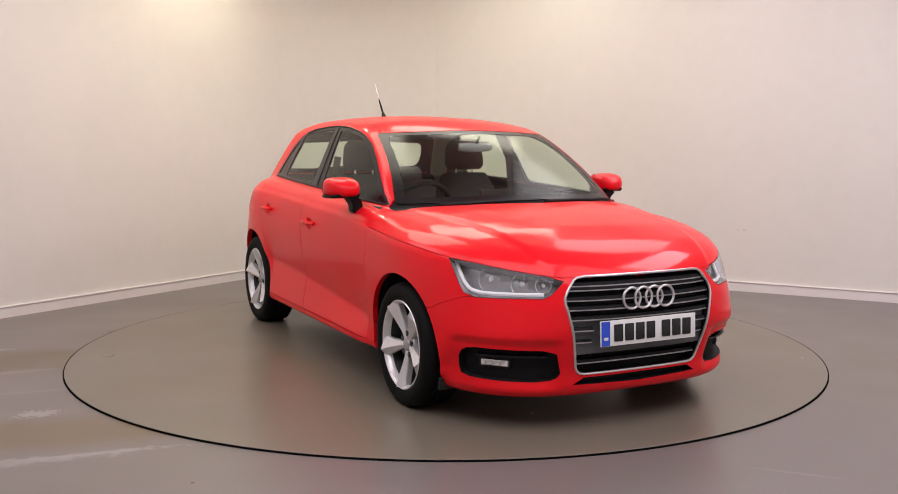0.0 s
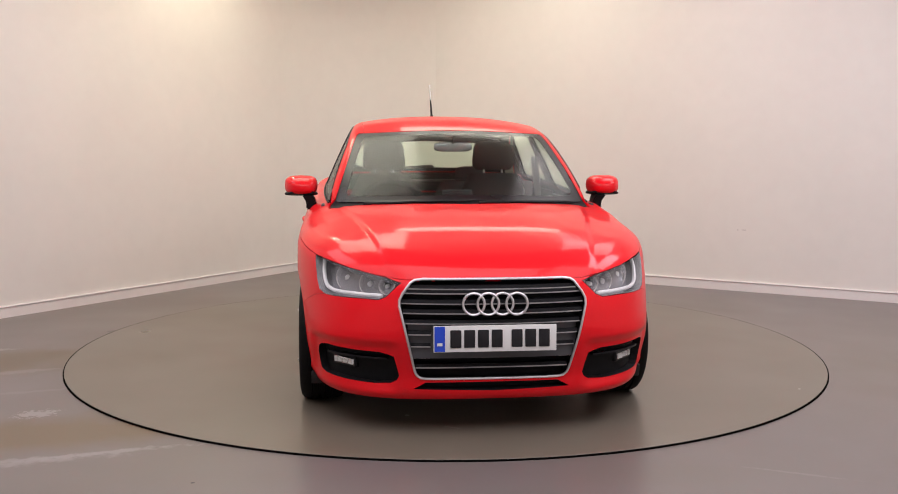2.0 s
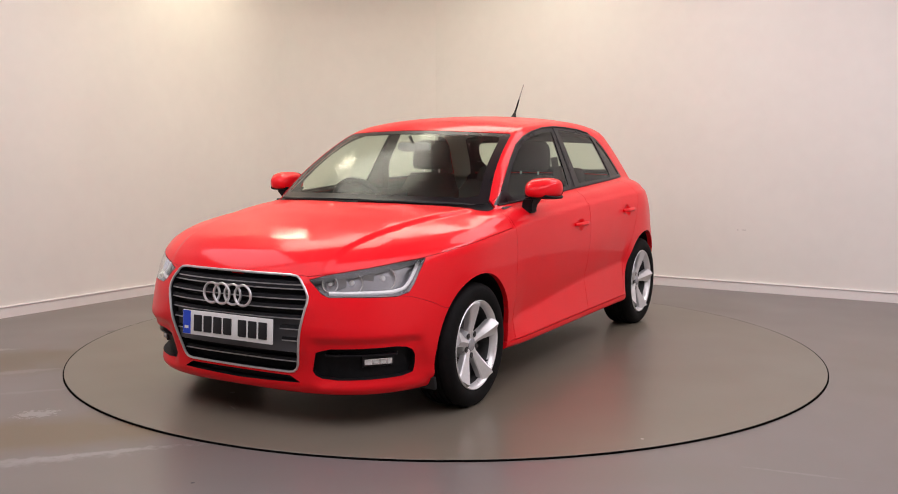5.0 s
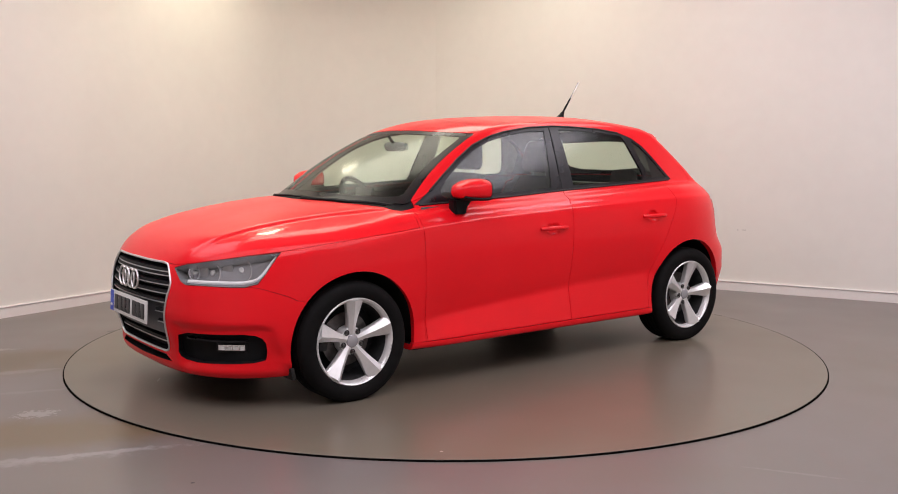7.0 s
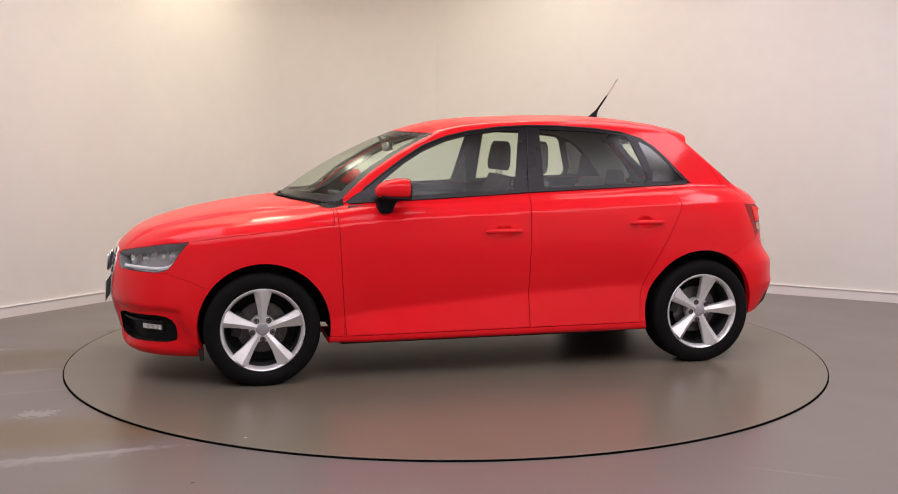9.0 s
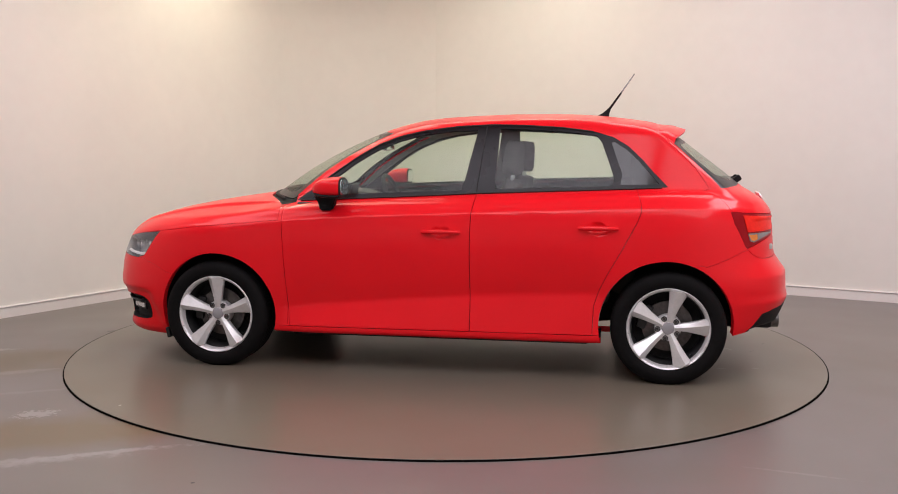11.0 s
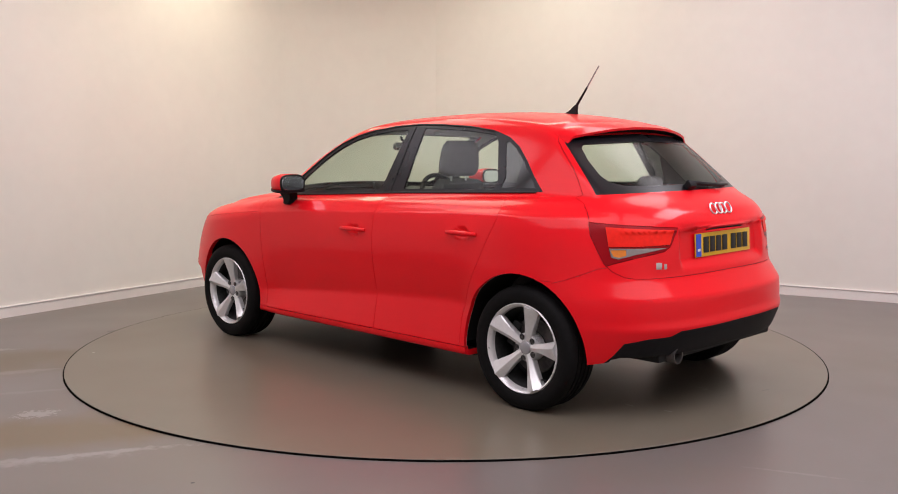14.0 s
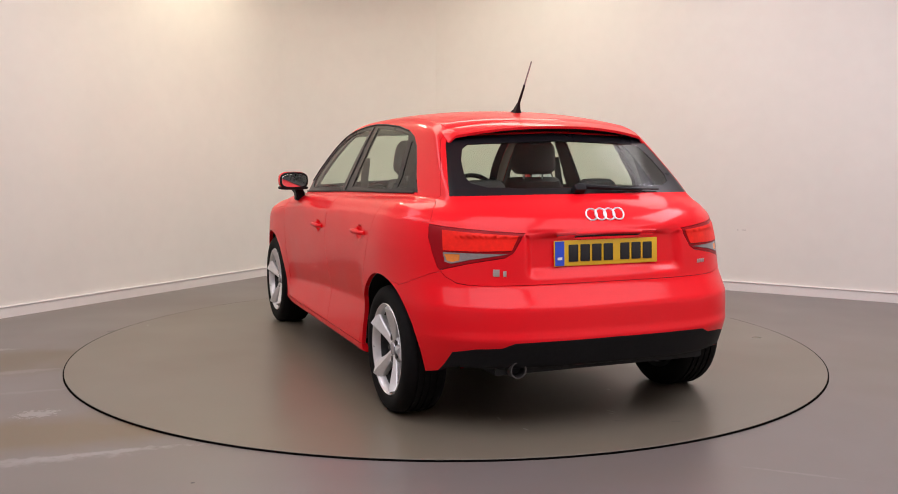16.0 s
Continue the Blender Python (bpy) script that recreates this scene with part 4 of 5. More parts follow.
def number_plate(m, mat, label, parent):
    """A plate with its blue strip; the characters are plain bars."""
    plate = part("number_plate", block((0.52, 0.006, 0.111), m, 0.003, 2), mat, parent, label)
    part("country_strip", block((0.044, 0.003, 0.105), m @ pose(-0.234, -0.0035, 0)), PLATE_BLUE, plate, "blue strip")
    part("mark", block((0.022, 0.002, 0.012), m @ pose(-0.234, -0.006, -0.022)), PLATE_WHITE, plate)
    x = -0.190
    for k in range(7):
        part("bar", block((0.046, 0.003, 0.074), m @ pose(x + 0.023, -0.0035, 0), 0.004), INK, plate)
        x += 0.058 + (0.026 if k == 3 else 0)
    return plate


number_plate(pose(2.046, 0, 0.438, 0, 0, 90) @ pose(0, 0, 0, -3), PLATE_WHITE, "white front number plate with dark bars", front_bumper)

# ---- headlights, fog lamps ----
STRIP = [(1.592, 0.716, 0.726), (1.635, 0.718, 0.68), (1.668, 0.714, 0.64), (1.698, 0.702, 0.613), (1.745, 0.673, 0.603), (1.80, 0.630, 0.602), (1.88, 0.545, 0.603), (1.93, 0.470, 0.604)]
for s, side in ((1, "L"), (-1, "R")):
    lamp = panel("headlight_cover", "headlight", LAMP_INNER, car, side, gap=0.002, depth=0, sink=0.075, label="clear headlight with reflectors and a white light strip")
    panel("headlight_cover", "lamp_wall", HOUSING, lamp, side, gap=0.002, depth=0.08, sheet=False)
    cover = panel("headlight_cover", "lens_cover", COVER, lamp, side, gap=0.002, depth=0, sink=0.0015, label="clear plastic cover")
    cover.visible_shadow = False
    pts = [(x - 0.010, s * (y - 0.004), z) for x, y, z in STRIP]
    part("light_strip", tube(spread(pts, 24), 0.0085, False, 8), WHITE_STRIP, lamp, "white daytime light strip")
    for cx, cy, cz, r, turn in ((1.835, 0.520, 0.640, 0.047, 24), (1.735, 0.615, 0.655, 0.056, 34), (1.895, 0.45, 0.638, 0.033, 20)):
        prof = [(0.0001, -0.045), (r * 0.35, -0.042), (r * 0.65, -0.032), (r * 0.9, -0.012), (r, 0.0), (r + 0.004, 0.001), (r + 0.004, -0.006), (r * 0.7, -0.042)]
        bm = lathe(prof, 28)
        bm.transform(pose(cx - 0.012, s * (cy - 0.004), cz, 0, 0, -90 + s * turn) )
        part("reflector", bm, REFLECTOR, lamp, "bright round reflector")
        bm = lathe([(0.0001, 0.004), (r * 0.25, 0.0), (r * 0.28, -0.03), (0.0001, -0.04)], 16)
        bm.transform(pose(cx - 0.012, s * (cy - 0.004), cz, 0, 0, -90 + s * turn))
        part("bulb", bm, WHITE_STRIP, lamp)
    for cx, cy in ((1.795, 0.575), (1.875, 0.487)):
        bm = block((0.05, 0.012, 0.075), pose(cx - 0.03, s * (cy - 0.012), 0.65, 0, 0, s * -50), 0.004)
        part("divider", bm, HOUSING, lamp)
    fog = panel("fog_opening", "fog_surround", BLACK, front_bumper, side, gap=0.0, depth=0, sink=0.035, label="black fog lamp surround")
    panel("fog_opening", "fog_wall", BLACK, front_bumper, side, gap=0.0, depth=0.04, sheet=False)
    bm = bmesh.new()
    fin = [reach((2.5 - 0.0, y, 0.335), (-1, 0, 0)) for y in np.linspace(0.45, 0.70, 9)]
    loft([[(p.x - 0.008, s * p.y, p.z + 0.004), (p.x - 0.03, s * (p.y - 0.01), p.z + 0.006), (p.x - 0.03, s * (p.y - 0.01), p.z - 0.006), (p.x - 0.008, s * p.y, p.z - 0.004)] for p in fin], True, bm)
    part("fin", bm, GLOSS_BLACK, front_bumper, "gloss black fin")
    m = pose(1.782, s * 0.625, 0.300, 0, 0, s * 49.5)
    part("lamp_rim", block((0.03, 0.150, 0.046), m @ pose(-0.012, 0, 0), 0.008), GLOSS_BLACK, front_bumper)
    fog_lamp = part("fog_lamp", block((0.012, 0.128, 0.028), m @ pose(0.002, 0, 0), 0.005), REFLECTOR, front_bumper, "narrow clear fog lamp")
    for dy, wide, tall in ((-0.045, 0.030, 0.020), (-0.010, 0.026, 0.014), (0.022, 0.024, 0.017), (0.050, 0.016, 0.022)):
        part("facet", block((0.008, wide, tall), m @ pose(0.008, s * dy, 0, 0, 0, 12 * (1 if dy > 0 else -1)), 0.002), WHITE_STRIP, front_bumper)

# ---- tail: spoiler, badges, plate, wiper, exhaust ----
top_v, low_v = bmesh.new(), bmesh.new()
rows_top, rows_low = [], []
for y in np.linspace(-0.535, 0.535, 31):
    k = abs(y) / 0.535
    front = above(-1.195 + 0.02 * k * k, min(abs(y), 0.51) * (1 if y > 0 else -1))
    drop = 0.0 if k < 0.93 else 0.03 * ((k - 0.93) / 0.07) ** 2
    tip_x = -1.343 + 0.088 * k ** 2.6
    tip_z = 1.329 - 0.055 * k ** 2.2 - drop
    f = Vector((front.x, y, front.z + 0.0015 - drop * 0.3))
    mid = Vector(((f.x + tip_x) / 2, y, (f.z + tip_z) / 2 + 0.008))
    tip = Vector((tip_x, y, tip_z))
    lip = Vector((tip_x + 0.004, y, tip_z - 0.012))
    root = Vector((-1.262 + 0.07 * k ** 2.5, y * 0.985, 1.284 - 0.045 * k ** 2.2))
    rows_top.append([f, mid, tip, lip, lip + Vector((0.02, 0, 0.008)), f + Vector((0, 0, -0.02))])
    rows_low.append([lip + Vector((0.002, 0, 0.0005)), lip + Vector((0.035, 0, 0.004)), root, root + Vector((0.03, 0, 0.02)), f + Vector((-0.02, 0, -0.03)), lip + Vector((0.012, 0, 0.006))])
part("roof_spoiler", loft(rows_top, True, top_v), PAINT, tailgate, "red roof spoiler", smooth=50)
part("spoiler_underside", loft(rows_low, True, low_v), BLACK, tailgate, "black spoiler underside", smooth=50)
spot = tail(0, 0.940)
rings_badge(pose(spot.x - 0.012, 0, 0.940, 0, 0, -90) @ pose(0, 0, 0, -26), 0.031, 0.0445, 0.0042, tailgate)
number_plate(pose(min(tail(0, 0.74).x, tail(0, 0.82).x) - 0.002, 0, 0.777, 0, 0, -90) @ pose(0, 0, 0, -3), PLATE_YELLOW, "yellow rear number plate with dark bars", tailgate)
for y, z, w, h in ((0.518, 0.703, 0.028, 0.030), (0.484, 0.699, 0.014, 0.024), (-0.50, 0.712, 0.012, 0.017), (-0.515, 0.712, 0.012, 0.017), (-0.530, 0.712, 0.012, 0.017), (-0.543, 0.712, 0.007, 0.017)):
    p = tail(y, z)
    part("badge_bar", block((0.004, w, h), pose(p.x - 0.002, y, z, 0, 0, -32 * (1 if y > 0 else -1)), 0.001), CHROME, tailgate, "small chrome badge")
wiper = tail(0.06, 1.035)
part("wiper_pivot", block((0.05, 0.06, 0.035), pose(wiper.x - 0.012, 0.055, 1.043, 0, 35, 0), 0.012), BLACK, tailgate, "black rear wiper pivot")
pts = [tail(y, 1.050 - 0.022 * t) + Vector((-0.022, 0, 0.008)) for t, y in zip(np.linspace(0, 1, 12), np.linspace(0.06, -0.28, 12))]
part("wiper_arm", tube(pts, [0.013 - 0.006 * k / 11 for k in range(12)], False, 8), BLACK, tailgate, "black rear wiper arm")
pts = [tail(y, 1.044 - 0.012 * t) + Vector((-0.010, 0, 0.004)) for t, y in zip(np.linspace(0, 1, 12), np.linspace(-0.05, -0.40, 12))]
part("wiper_blade", tube(pts, 0.006, False, 6), SEAL, tailgate)
bm = lathe([(0.032, 0.0), (0.037, 0.0), (0.038, 0.02), (0.038, 0.16), (0.032, 0.16)], 28, closed=True)
bm.transform(pose(-1.838, 0.44, 0.292, 0, 0, -90))
part("exhaust_pipe", bm, STEEL, car, "round steel exhaust tail pipe")
bm = lathe([(0.0001, 0.06), (0.033, 0.06)], 24)
bm.transform(pose(-1.838, 0.44, 0.292, 0, 0, -90))
part("exhaust_inside", bm, UNDER, car)

# ---- aerial, wipers, mirrors, handles ----
part("aerial_foot", loft([[(-0.84, 0.014, 1.408), (-0.84, -0.014, 1.408), (-0.905, -0.018, 1.400), (-0.905, 0.018, 1.400)], [(-0.868, 0.010, 1.423), (-0.868, -0.010, 1.423), (-0.908, -0.011, 1.42), (-0.908, 0.011, 1.42)], [(-0.900, 0.005, 1.452), (-0.900, -0.005, 1.452), (-0.916, -0.005, 1.450), (-0.916, 0.005, 1.450)]]), BLACK, roof, "black aerial foot")
part("aerial_rod", tube([(-0.902, 0, 1.44), (-0.96, 0, 1.521), (-0.975, 0, 1.543)], [0.0075, 0.006, 0.0052], False, 8), BLACK, roof, "black ribbed aerial base rod")
part("aerial_tip", tube([(-0.974, 0, 1.542), (-1.049, 0, 1.652)], [0.0042, 0.0036], False, 8), HOUSING, roof, "thin grey aerial tip")
for y0, y1 in ((-0.52, 0.02), (0.06, 0.60)):
    pts = []
    for t in np.linspace(0, 1, 14):
        y = y0 + (y1 - y0) * t
        x = line_at([(v, u) for u, v in BONNET_REAR], abs(y)) - 0.012 - 0.02 * t
        p = above(x, y)
        pts.append((p.x, p.y, p.z + 0.001))
    part("wiper_arm", tube(pts, [0.009 - 0.005 * k / 13 for k in range(14)], False, 8), BLACK, car, "black windscreen wiper arm")
    part("wiper_blade", tube([(x - 0.02, y + 0.03, z + 0.004) for x, y, z in pts[3:]], 0.005, False, 6), SEAL, car)

def wing_mirror(s, door):
    shell, lower = bmesh.new(), bmesh.new()

    def section(x, w0, w1, z0, z1, n=20):
        yc, zc, hy, hz = (w0 + w1) / 2, (z0 + z1) / 2, (w1 - w0) / 2, (z1 - z0) / 2
        out = []
        for k in range(n):
            a = k * math.tau / n
            c, d = math.cos(a), math.sin(a)
            out.append((x, s * (yc + hy * math.copysign(abs(c) ** 0.62, c)), zc + hz * math.copysign(abs(d) ** 0.68, d)))
        return out

    rows = [(0.482, 0.772, 0.945, 0.958, 1.058), (0.50, 0.768, 0.950, 0.955, 1.064), (0.54, 0.768, 0.948, 0.955, 1.064), (0.59, 0.775, 0.935, 0.958, 1.055), (0.63, 0.790, 0.908, 0.966, 1.036), (0.650, 0.815, 0.875, 0.980, 1.015)]
    loft([section(*r) for r in rows], True, shell)
    cap = part("wing_mirror", shell, PAINT, door, "red door mirror on a black foot", smooth=60)
    loft([section(r[0] - 0.001, r[1] - 0.001, r[2] + 0.0015, r[3] - 0.003, r[3] + 0.018) for r in rows[:-1]], True, lower)
    part("mirror_base", lower, BLACK, door, "black lower shell", smooth=60)
    bm = bmesh.new()
    loft([[(0.655, s * 0.795, 0.962), (0.525, s * 0.795, 0.962), (0.525, s * 0.850, 0.962), (0.655, s * 0.850, 0.962)], [(0.64, s * 0.775, 0.925), (0.545, s * 0.775, 0.925), (0.55, s * 0.825, 0.915), (0.63, s * 0.825, 0.915)], [(0.635, s * 0.770, 0.885), (0.55, s * 0.770, 0.885), (0.56, s * 0.832, 0.880), (0.625, s * 0.832, 0.880)]], True, bm)
    bmesh.ops.bevel(bm, geom=[e for e in bm.edges], offset=0.008, segments=2, affect="EDGES")
    part("mirror_foot", bm, BLACK, door, "black mirror foot", smooth=50)
    bm = bmesh.new()
    loft([section(0.486, 0.7705, 0.9485, 0.9565, 1.0625), section(0.479, 0.7735, 0.9445, 0.9595, 1.0575)], True, bm)
    part("mirror_rim", bm, BLACK, door, "black rim round the mirror glass")
    bm = bmesh.new()
    loft([section(0.480, 0.780, 0.938, 0.968, 1.052), section(0.4775, 0.782, 0.936, 0.970, 1.050)], True, bm)
    part("mirror_glass", bm, MIRROR, door, "mirror glass")


for s, side in ((1, "L"), (-1, "R")):
    wing_mirror(s, doors["f" + side])
    for key, hx, hz in (("f", -0.043, 0.778), ("r", -0.867, 0.811)):
        xs = np.linspace(hx + 0.10, hx - 0.10, 11)
        pts, radii = [], []
        for k, x in enumerate(xs):
            t = (k - 5) / 5
            y = 0.851 + 0.017 * (1 - abs(t) ** 4) + (0.004 if key == "r" else 0)
            pts.append((x, s * y, hz + 0.002 * (1 - t * t)))
            radii.append(0.011 * (0.75 + 0.25 * (1 - t * t)))
        part("door_handle", tube(pts, radii, False, 10, 1.15), PAINT, doors[key + side], "red pull handle")
    # black strip and seal along the window sill
    ridge = [flank(x, line_at(SIDE_DARK[:6], x) - 0.001, s) + Vector((0, s * 0.003, 0)) for x in np.linspace(0.77, -1.19, 40)]
    part("window_seal", tube(ridge, 0.0055, False, 6), SEAL, doors["f" + side], "black rubber window seal")
    edge = [flank(x, line_at(SIDE_DARK[10:], x), s) + Vector((0, s * 0.001, 0)) for x in np.linspace(0.69, -0.83, 36)]
    part("window_seal", tube(edge, 0.005, False, 6), SEAL, doors["f" + side], "black rubber window seal")
    bar = [flank(-0.216 + 0.012 * (z - 0.99) / 0.35 - 0.05 * (z - 0.99) / 0.35, z, s) + Vector((0, s * 0.001, 0)) for z in np.linspace(0.985, 1.335, 12)]
    part("pillar_gap", tube(bar, 0.003, False, 6), SEAL, doors["r" + side])

# ---- wheels ----
WHEEL_MESH = {}


def wheel_part(name, key, make, mat, parent, label="", m=None, smooth=40):
    if key not in WHEEL_MESH:
        WHEEL_MESH[key] = part(name, make(), mat, parent, label, smooth)
        ob = WHEEL_MESH[key]
    else:
        ob = shared(name, WHEEL_MESH[key], parent, None, label)
    if m is not None:
        ob.matrix_basis = m
    return ob


def tyre_mesh():
    prof = [(0.205, -0.085), (0.222, -0.098), (0.252, -0.104), (0.276, -0.099), (0.290, -0.088), (0.2965, -0.070), (0.298, -0.035)]
    groove = []
    for y in (-0.045, -0.015, 0.015, 0.045):
        groove += [(0.2972, y - 0.005), (0.291, y - 0.004), (0.291, y + 0.004), (0.2972, y + 0.005)]
    back = [(r, -y) for r, y in reversed(prof[:-1])]
    inner = [(0.200, 0.08), (0.200, -0.08)]
    line = prof[:-1] + groove + back + inner
    bm = lathe(line, 72, closed=True)
    return bm


def rim_mesh():
    return lathe([(0.2145, 0.083), (0.2155, 0.092), (0.211, 0.097), (0.205, 0.094), (0.199, 0.083), (0.194, 0.068), (0.193, 0.055), (0.200, 0.055), (0.205, 0.07)], 72, closed=True)


def spoke_mesh():
    """One broad spoke along +z, with a raised facet."""
    rows = []
    for r, wl, wr, y in ((0.030, 0.017, 0.017, 0.060), (0.070, 0.021, 0.021, 0.063), (0.115, 0.029, 0.027, 0.071), (0.160, 0.041, 0.036, 0.080), (0.190, 0.049, 0.043, 0.085), (0.203, 0.053, 0.047, 0.087)):
        fold = 0.019 * (r / 0.2)
        rows.append([(-wl, y - 0.006, r), (-wl * 0.88, y, r), (-wl * 0.05 + 0.3 * wl * (r / 0.2), y + fold * 1.4, r), (wr * 0.9, y, r), (wr, y - 0.006, r), (wr * 0.9, y - 0.035, r), (-wl * 0.9, y - 0.035, r)])
    return loft(rows)


def hub_mesh():
    return lathe([(0.0001, 0.058), (0.036, 0.060), (0.056, 0.060), (0.066, 0.056), (0.070, 0.046), (0.070, 0.0), (0.05, -0.02), (0.0001, -0.02)], 40)


def bolt_mesh():
    return lathe([(0.0001, 0.004), (0.007, 0.004), (0.009, 0.0), (0.009, -0.012), (0.0001, -0.012)], 6)


def well_mesh():
    return lathe([(0.014, 0.0), (0.0145, 0.002), (0.010, 0.001), (0.0095, -0.014), (0.0001, -0.0145)], 16)


def wheel(x, s, spin):
    m = pose(x, s * 0.735, 0.2925, 0, 0, 0 if s > 0 else 180)
    hub = wheel_part("wheel", "hub", hub_mesh, ALLOY, car, "silver five-spoke alloy wheel", m @ pose(0, 0, 0, 0, spin))
    wheel_part("tyre", "tyre", tyre_mesh, RUBBER, hub, "black tyre")
    wheel_part("rim", "rim", rim_mesh, ALLOY, hub)
    wheel_part("barrel", "barrel", lambda: lathe([(0.1925, 0.060), (0.186, 0.030), (0.183, -0.08), (0.205, -0.09), (0.205, -0.075), (0.197, 0.03), (0.199, 0.060)], 56, closed=True), DARK_METAL, hub, "dark inner barrel")
    for k in range(5):
        wheel_part("spoke", "spoke", spoke_mesh, ALLOY, hub, "", pose(0, 0, 0, 0, 72 * k), 14)
    for k in range(5):
        a = math.radians(72 * k + 36)
        at = pose(0.0535 * math.sin(a), 0.0615, 0.0535 * math.cos(a))
        wheel_part("bolt_well", "well", well_mesh, DARK_METAL, hub, "", at)
        wheel_part("bolt", "bolt", bolt_mesh, STEEL, hub, "", at @ pose(0, 0.001, 0))
    wheel_part("centre_cap", "cap", lambda: lathe([(0.0001, 0.069), (0.020, 0.069), (0.030, 0.066), (0.034, 0.058), (0.034, 0.05), (0.0001, 0.05)], 32), LAMP_INNER, hub, "grey centre cap")
    wheel_part("brake_disc", "disc", lambda: lathe([(0.07, -0.005), (0.132, -0.005), (0.132, -0.027), (0.07, -0.027)], 56, closed=True), STEEL, hub, "steel brake disc")
    wheel_part("brake_shield", "shield", lambda: lathe([(0.0001, -0.05), (0.183, -0.05), (0.183, -0.056), (0.0001, -0.056)], 48), UNDER, hub)
    wheel_part("valve", "valve", lambda: tube([(-0.150, 0.05, -0.11), (-0.140, 0.078, -0.103)], 0.004, False, 8), SEAL, hub)
    wheel_part("caliper", "caliper", lambda: block((0.05, 0.05, 0.13), pose(0.125, -0.012, 0.02, 0, -10, 0), 0.012), DARK_METAL, hub)


wheel(1.2345, 1, 0)
wheel(-1.2345, 1, -13)
wheel(1.2345, -1, 31)
wheel(-1.2345, -1, 4)


def arch_liner(x, r, zc, s):
    bm = bmesh.new()
    rows = []
    for a in np.linspace(-0.08, math.pi + 0.08, 30):
        px, pz = x + r * math.cos(a), zc + r * math.sin(a)
        out = min(0.83, flank(px, max(pz, 0.21)).y - 0.022)
        rows.append([(px, s * y, pz) for y in (out, 0.55)])
    vs = [[bm.verts.new(p) for p in row] for row in rows]
    for p, q in zip(vs, vs[1:]):
        bm.faces.new((p[0], p[1], q[1], q[0]))
    hub_v = bm.verts.new((x, s * 0.55, zc))
    for p, q in zip(vs, vs[1:]):
        bm.faces.new((p[1], hub_v, q[1]))
    bmesh.ops.solidify(bm, geom=bm.faces[:], thickness=0.004)
    bmesh.ops.recalc_face_normals(bm, faces=bm.faces)
    part("wheel_arch_liner", bm, UNDER, car, "black wheel arch liner")


for s in (1, -1):
    arch_liner(1.225, 0.342, 0.298, s)
    arch_liner(-1.222, 0.349, 0.302, s)
# floor pan and what hangs under it
part("floor_pan", block((1.66, 1.42, 0.10), pose(0, 0, 0.222), 0.02), UNDER, car, "dark underbody")
part("floor_pan", block((0.75, 1.06, 0.08), pose(1.35, 0, 0.21), 0.02), UNDER, car, "dark underbody")
part("floor_pan", block((0.75, 1.06, 0.10), pose(-1.42, 0, 0.31), 0.02), UNDER, car, "dark underbody")
part("front_undertray", block((0.30, 1.0, 0.03), pose(1.68, 0, 0.19), 0.01), UNDER, car, "dark undertray")
part("silencer", tube([(-1.48, 0.25, 0.33), (-1.75, 0.25, 0.33)], 0.07, False, 18, 0.6), DARK_METAL, car, "dull metal silencer")
part("rear_axle", tube([(-1.2345, -0.62, 0.25), (-1.2345, 0.62, 0.25)], 0.035, False, 12), UNDER, car)
for s in (1, -1):
    part("mud_deflector", block((0.02, 0.16, 0.06), pose(1.545, s * 0.70, 0.168, 0, 12, 0), 0.005), SEAL, car)

# ---- cabin ----
def slab(x0, z0, x1, z1, w0, w1, t0, t1, yc, steps=7, n=20, power=0.55):
    """A padded slab that leans from (x0, z0) to (x1, z1)."""
    d = Vector((x1 - x0, 0, z1 - z0)).normalized()
    nrm = Vector((d.z, 0, -d.x))
    rings = []
    for k in range(steps):
        t = k / (steps - 1)
        soft = (1 - abs(2 * t - 1) ** 5) * 0.22 + 0.78
        w, th = (w0 + (w1 - w0) * t) / 2 * soft, (t0 + (t1 - t0) * t) / 2 * soft
        c = Vector((x0 + (x1 - x0) * t, yc, z0 + (z1 - z0) * t))
        ring = []
        for j in range(n):
            a = j * math.tau / n
            p, q = math.cos(a), math.sin(a)
            ring.append(c + Vector((0, math.copysign(abs(p) ** power, p) * w, 0)) + nrm * (math.copysign(abs(q) ** power, q) * th))
        rings.append(ring)
    return loft(rings)


for y in (0.36, -0.36):
    seat = part("front_seat", slab(0.31, 0.47, -0.21, 0.43, 0.50, 0.50, 0.15, 0.16, y), CLOTH, car, "charcoal cloth front seat", smooth=70)
    part("backrest", slab(-0.20, 0.42, -0.385, 1.035, 0.50, 0.42, 0.16, 0.12, y), CLOTH, seat, smooth=70)
    part("headrest", slab(-0.37, 1.070, -0.39, 1.255, 0.29, 0.25, 0.13, 0.10, y, 9, 24, power=0.8), CLOTH, seat, smooth=70)
    for dy in (-0.06, 0.06):
        part("headrest_post", tube([(-0.37, y + dy, 1.01), (-0.38, y + dy, 1.10)], 0.006, False, 8), CHROME, seat)
bench = part("rear_bench", slab(-0.55, 0.45, -0.98, 0.42, 1.22, 1.22, 0.16, 0.16, 0), CLOTH, car, "charcoal cloth rear bench", smooth=70)
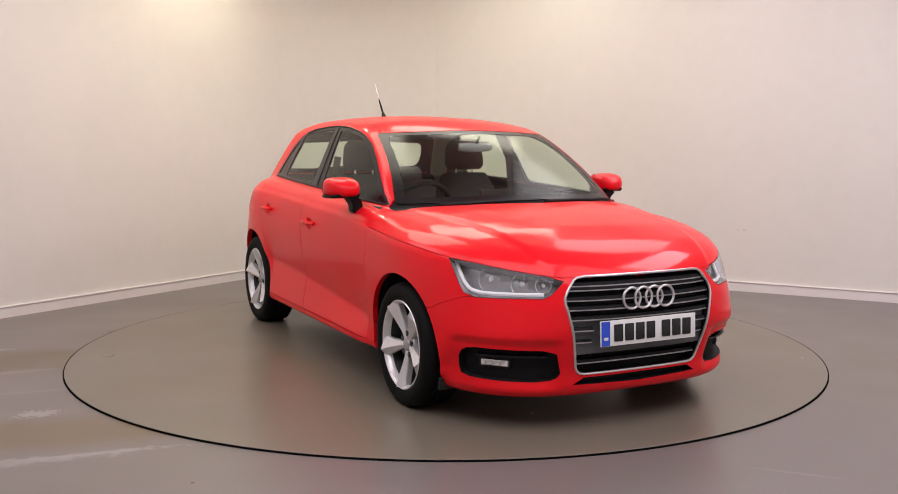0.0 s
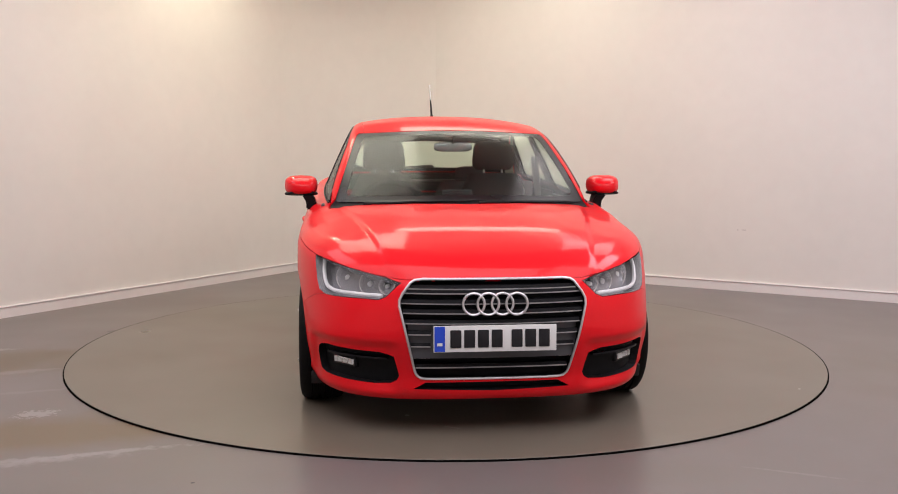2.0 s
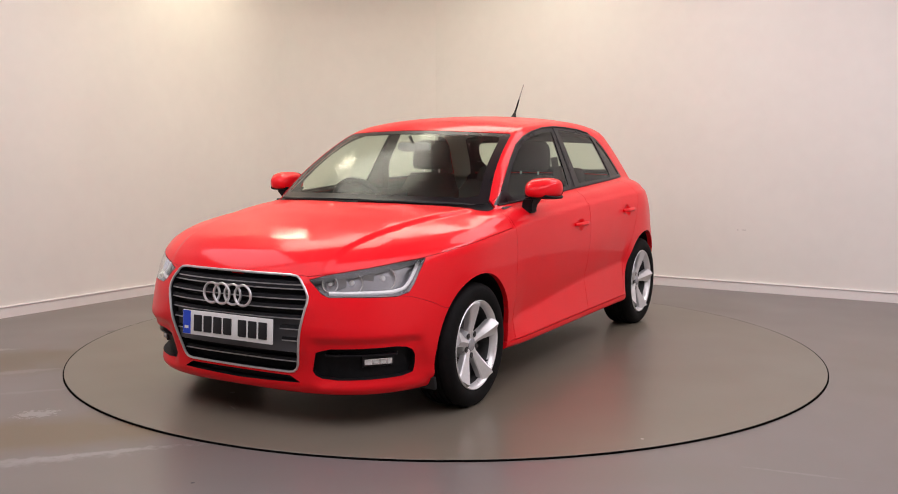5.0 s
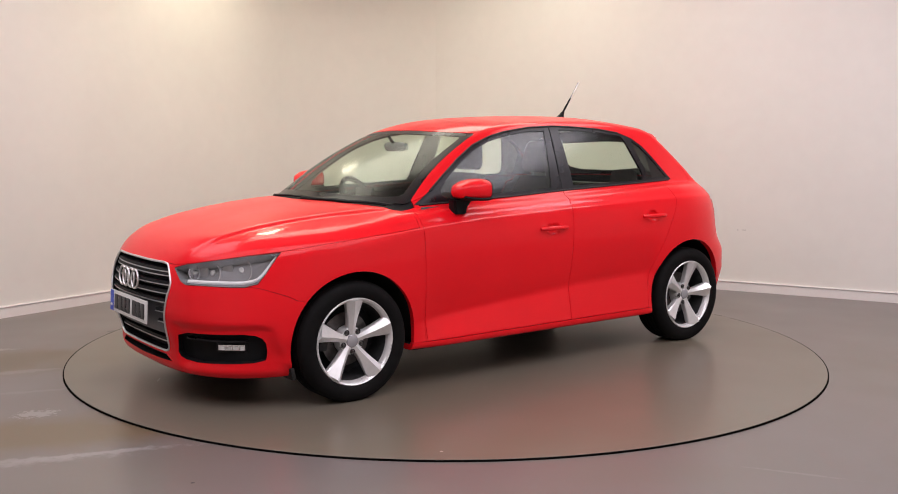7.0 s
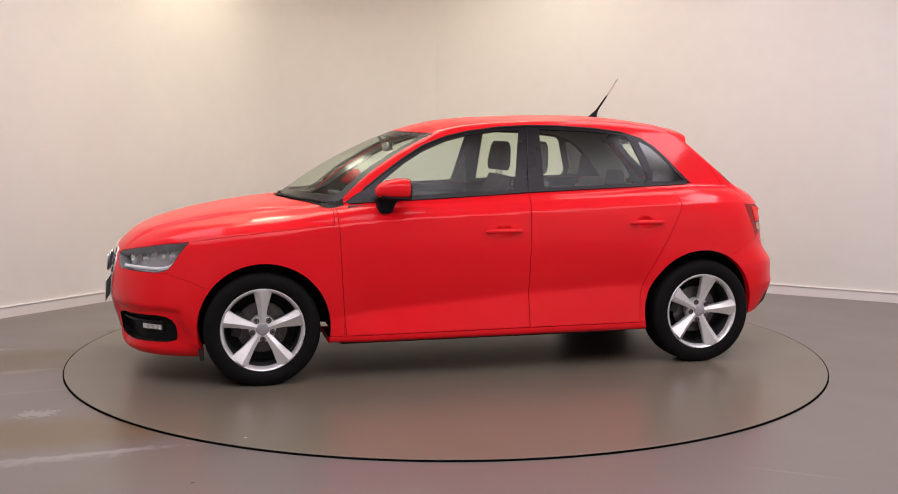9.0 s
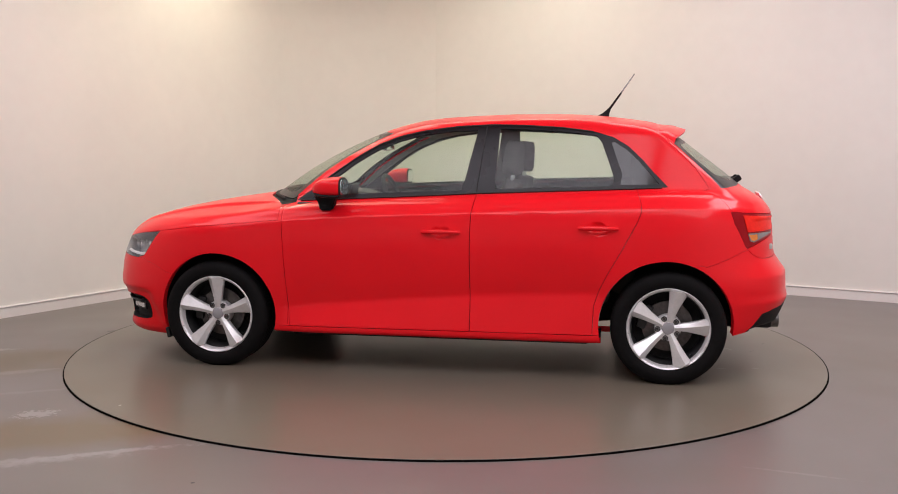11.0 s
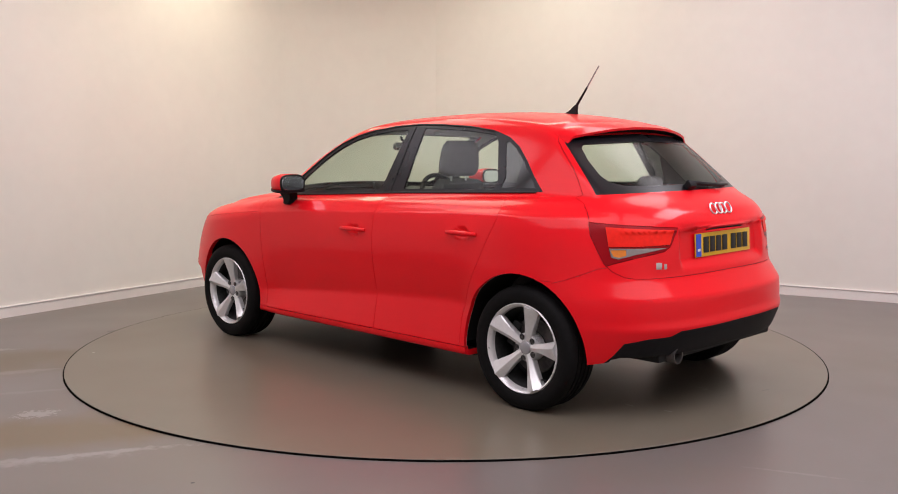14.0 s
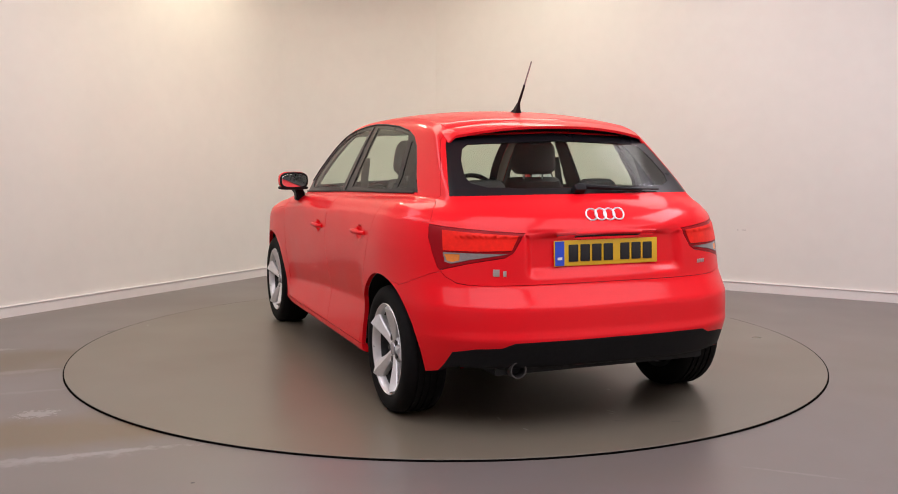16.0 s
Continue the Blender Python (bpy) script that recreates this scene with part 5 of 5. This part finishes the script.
for y, w in ((0.31, 0.60), (-0.31, 0.60)):
    part("backrest", slab(-0.96, 0.42, -1.17, 0.945, w, w - 0.04, 0.14, 0.11, y), CLOTH, bench, smooth=70)
    part("headrest", slab(-1.165, 0.955, -1.185, 1.065, 0.24, 0.21, 0.09, 0.07, y, power=0.75), CLOTH, bench, smooth=70)
part("parcel_shelf", block((0.36, 1.05, 0.02), pose(-1.37, 0, 0.955, 0, -2, 0), 0.006), CABIN, car, "charcoal parcel shelf")
dash = part("dashboard", loft([[(0.62, y, 0.60), (0.60, y, 0.80), (0.64, y, 0.895 - 0.02 * (abs(y) / 0.66) ** 4), (0.80, y, 0.925 - 0.02 * (abs(y) / 0.66) ** 4), (0.96 - 0.14 * (abs(y) / 0.66) ** 2, y, 0.925 - 0.02 * (abs(y) / 0.66) ** 4), (0.98 - 0.14 * (abs(y) / 0.66) ** 2, y, 0.60)] for y in np.linspace(-0.66, 0.66, 23)]), CABIN, car, "charcoal dashboard", smooth=50)
part("screen", block((0.02, 0.17, 0.09), pose(0.66, 0, 0.945, 0, -8, 0), 0.006), GLOSS_BLACK, dash, "small black display")
part("instrument_hood", slab(0.60, 0.90, 0.74, 0.935, 0.30, 0.24, 0.05, 0.03, -0.36, 5, 16), CABIN, dash, smooth=70)
part("centre_console", block((0.75, 0.22, 0.26), pose(0.25, 0, 0.50), 0.03), CABIN, car, "charcoal centre console")
col = pose(0.47, -0.36, 0.865, 0, -66, 0)
pts = [(0.178 * math.cos(a), 0.178 * math.sin(a), 0) for a in np.linspace(0, math.tau, 37)[:-1]]
bm = tube(pts, 0.0155, True, 10)
bm.transform(col)
steer = part("steering_wheel", bm, BLACK, car, "black three-spoke steering wheel")
bm = block((0.11, 0.13, 0.05), col @ pose(0, 0, -0.015), 0.02, 3)
part("hub", bm, BLACK, steer)
for a in (0, 90, 180):
    part("spoke", block((0.10, 0.028, 0.016), col @ pose(0, 0, -0.008, 0, 0, a + 90) @ pose(0.11, 0, 0), 0.005), BLACK, steer)
part("column", tube([(0.49, -0.36, 0.855), (0.68, -0.36, 0.78)], 0.04, False, 12), CABIN, dash)
mir = part("interior_mirror", slab(0.440, 1.198, 0.448, 1.248, 0.225, 0.215, 0.035, 0.03, 0, 5, 20, 0.8), HOUSING, car, "pale grey interior mirror", smooth=70)
part("mirror_face", block((0.003, 0.20, 0.042), pose(0.423, 0, 1.223, 0, 8, 0), 0.001), MIRROR, mir)
part("mirror_stalk", tube([(0.445, 0, 1.235), (0.475, 0, 1.262), (0.49, 0, 1.282)], 0.009, False, 8), BLACK, mir)
for y in (0.30, -0.30):
    part("sun_visor", block((0.13, 0.32, 0.016), pose(0.245, y * 0.93, 1.318, 0, 14, 0), 0.006), LINING, car, "grey folded sun visor")
for s in (1, -1):
    part("seat_belt", tube([(-0.20, s * 0.60, 1.16), (-0.22, s * 0.63, 0.95), (-0.24, s * 0.66, 0.60)], 0.022, False, 8, 0.12, up=(1, 0, 0)), CABIN, car)
    part("door_card", block((1.0, 0.02, 0.50), pose(0.28, s * 0.735, 0.67), 0.008), CABIN, doors["fL" if s > 0 else "fR"], "charcoal door trim")
    part("door_card", block((0.62, 0.02, 0.46), pose(-0.55, s * 0.73, 0.71), 0.008), CABIN, doors["rL" if s > 0 else "rR"], "charcoal door trim")


# ---- the turn: seconds and the car's heading in degrees ----
HEADING = [
    (0.0, -63.13),
    (0.5, -66.58),
    (1.0, -72.02),
    (1.5, -77.64),
    (2.0, -83.88),
    (2.5, -89.63),
    (3.0, -95.71),
    (3.5, -101.40),
    (4.0, -107.53),
    (4.5, -113.21),
    (5.0, -119.27),
    (5.8, -128.72),
    (6.6, -138.17),
    (7.5, -148.80),
    (8.0, -154.34),
    (8.6, -161.45),
    (9.3, -169.74),
    (9.9, -176.84),
    (10.5, -183.94),
    (11.0, -189.69),
    (11.5, -195.31),
    (12.0, -201.27),
    (12.5, -207.00),
    (13.0, -213.02),
    (13.5, -218.61),
    (14.0, -224.63),
    (14.5, -230.28),
    (15.0, -236.33),
    (15.5, -242.01),
    (16.0, -248.14),
]


def motions():
    """The platform turns about its middle and carries the car, which stands a little off it."""
    walk(turntable, [(t, pose(0, 0, 0, 0, 0, a)) for t, a in HEADING])
    walk(car, [(t, pose(0, 0, 0, 0, 0, a) @ pose(-0.0678, -0.0062, 0)) for t, a in HEADING])


motions()
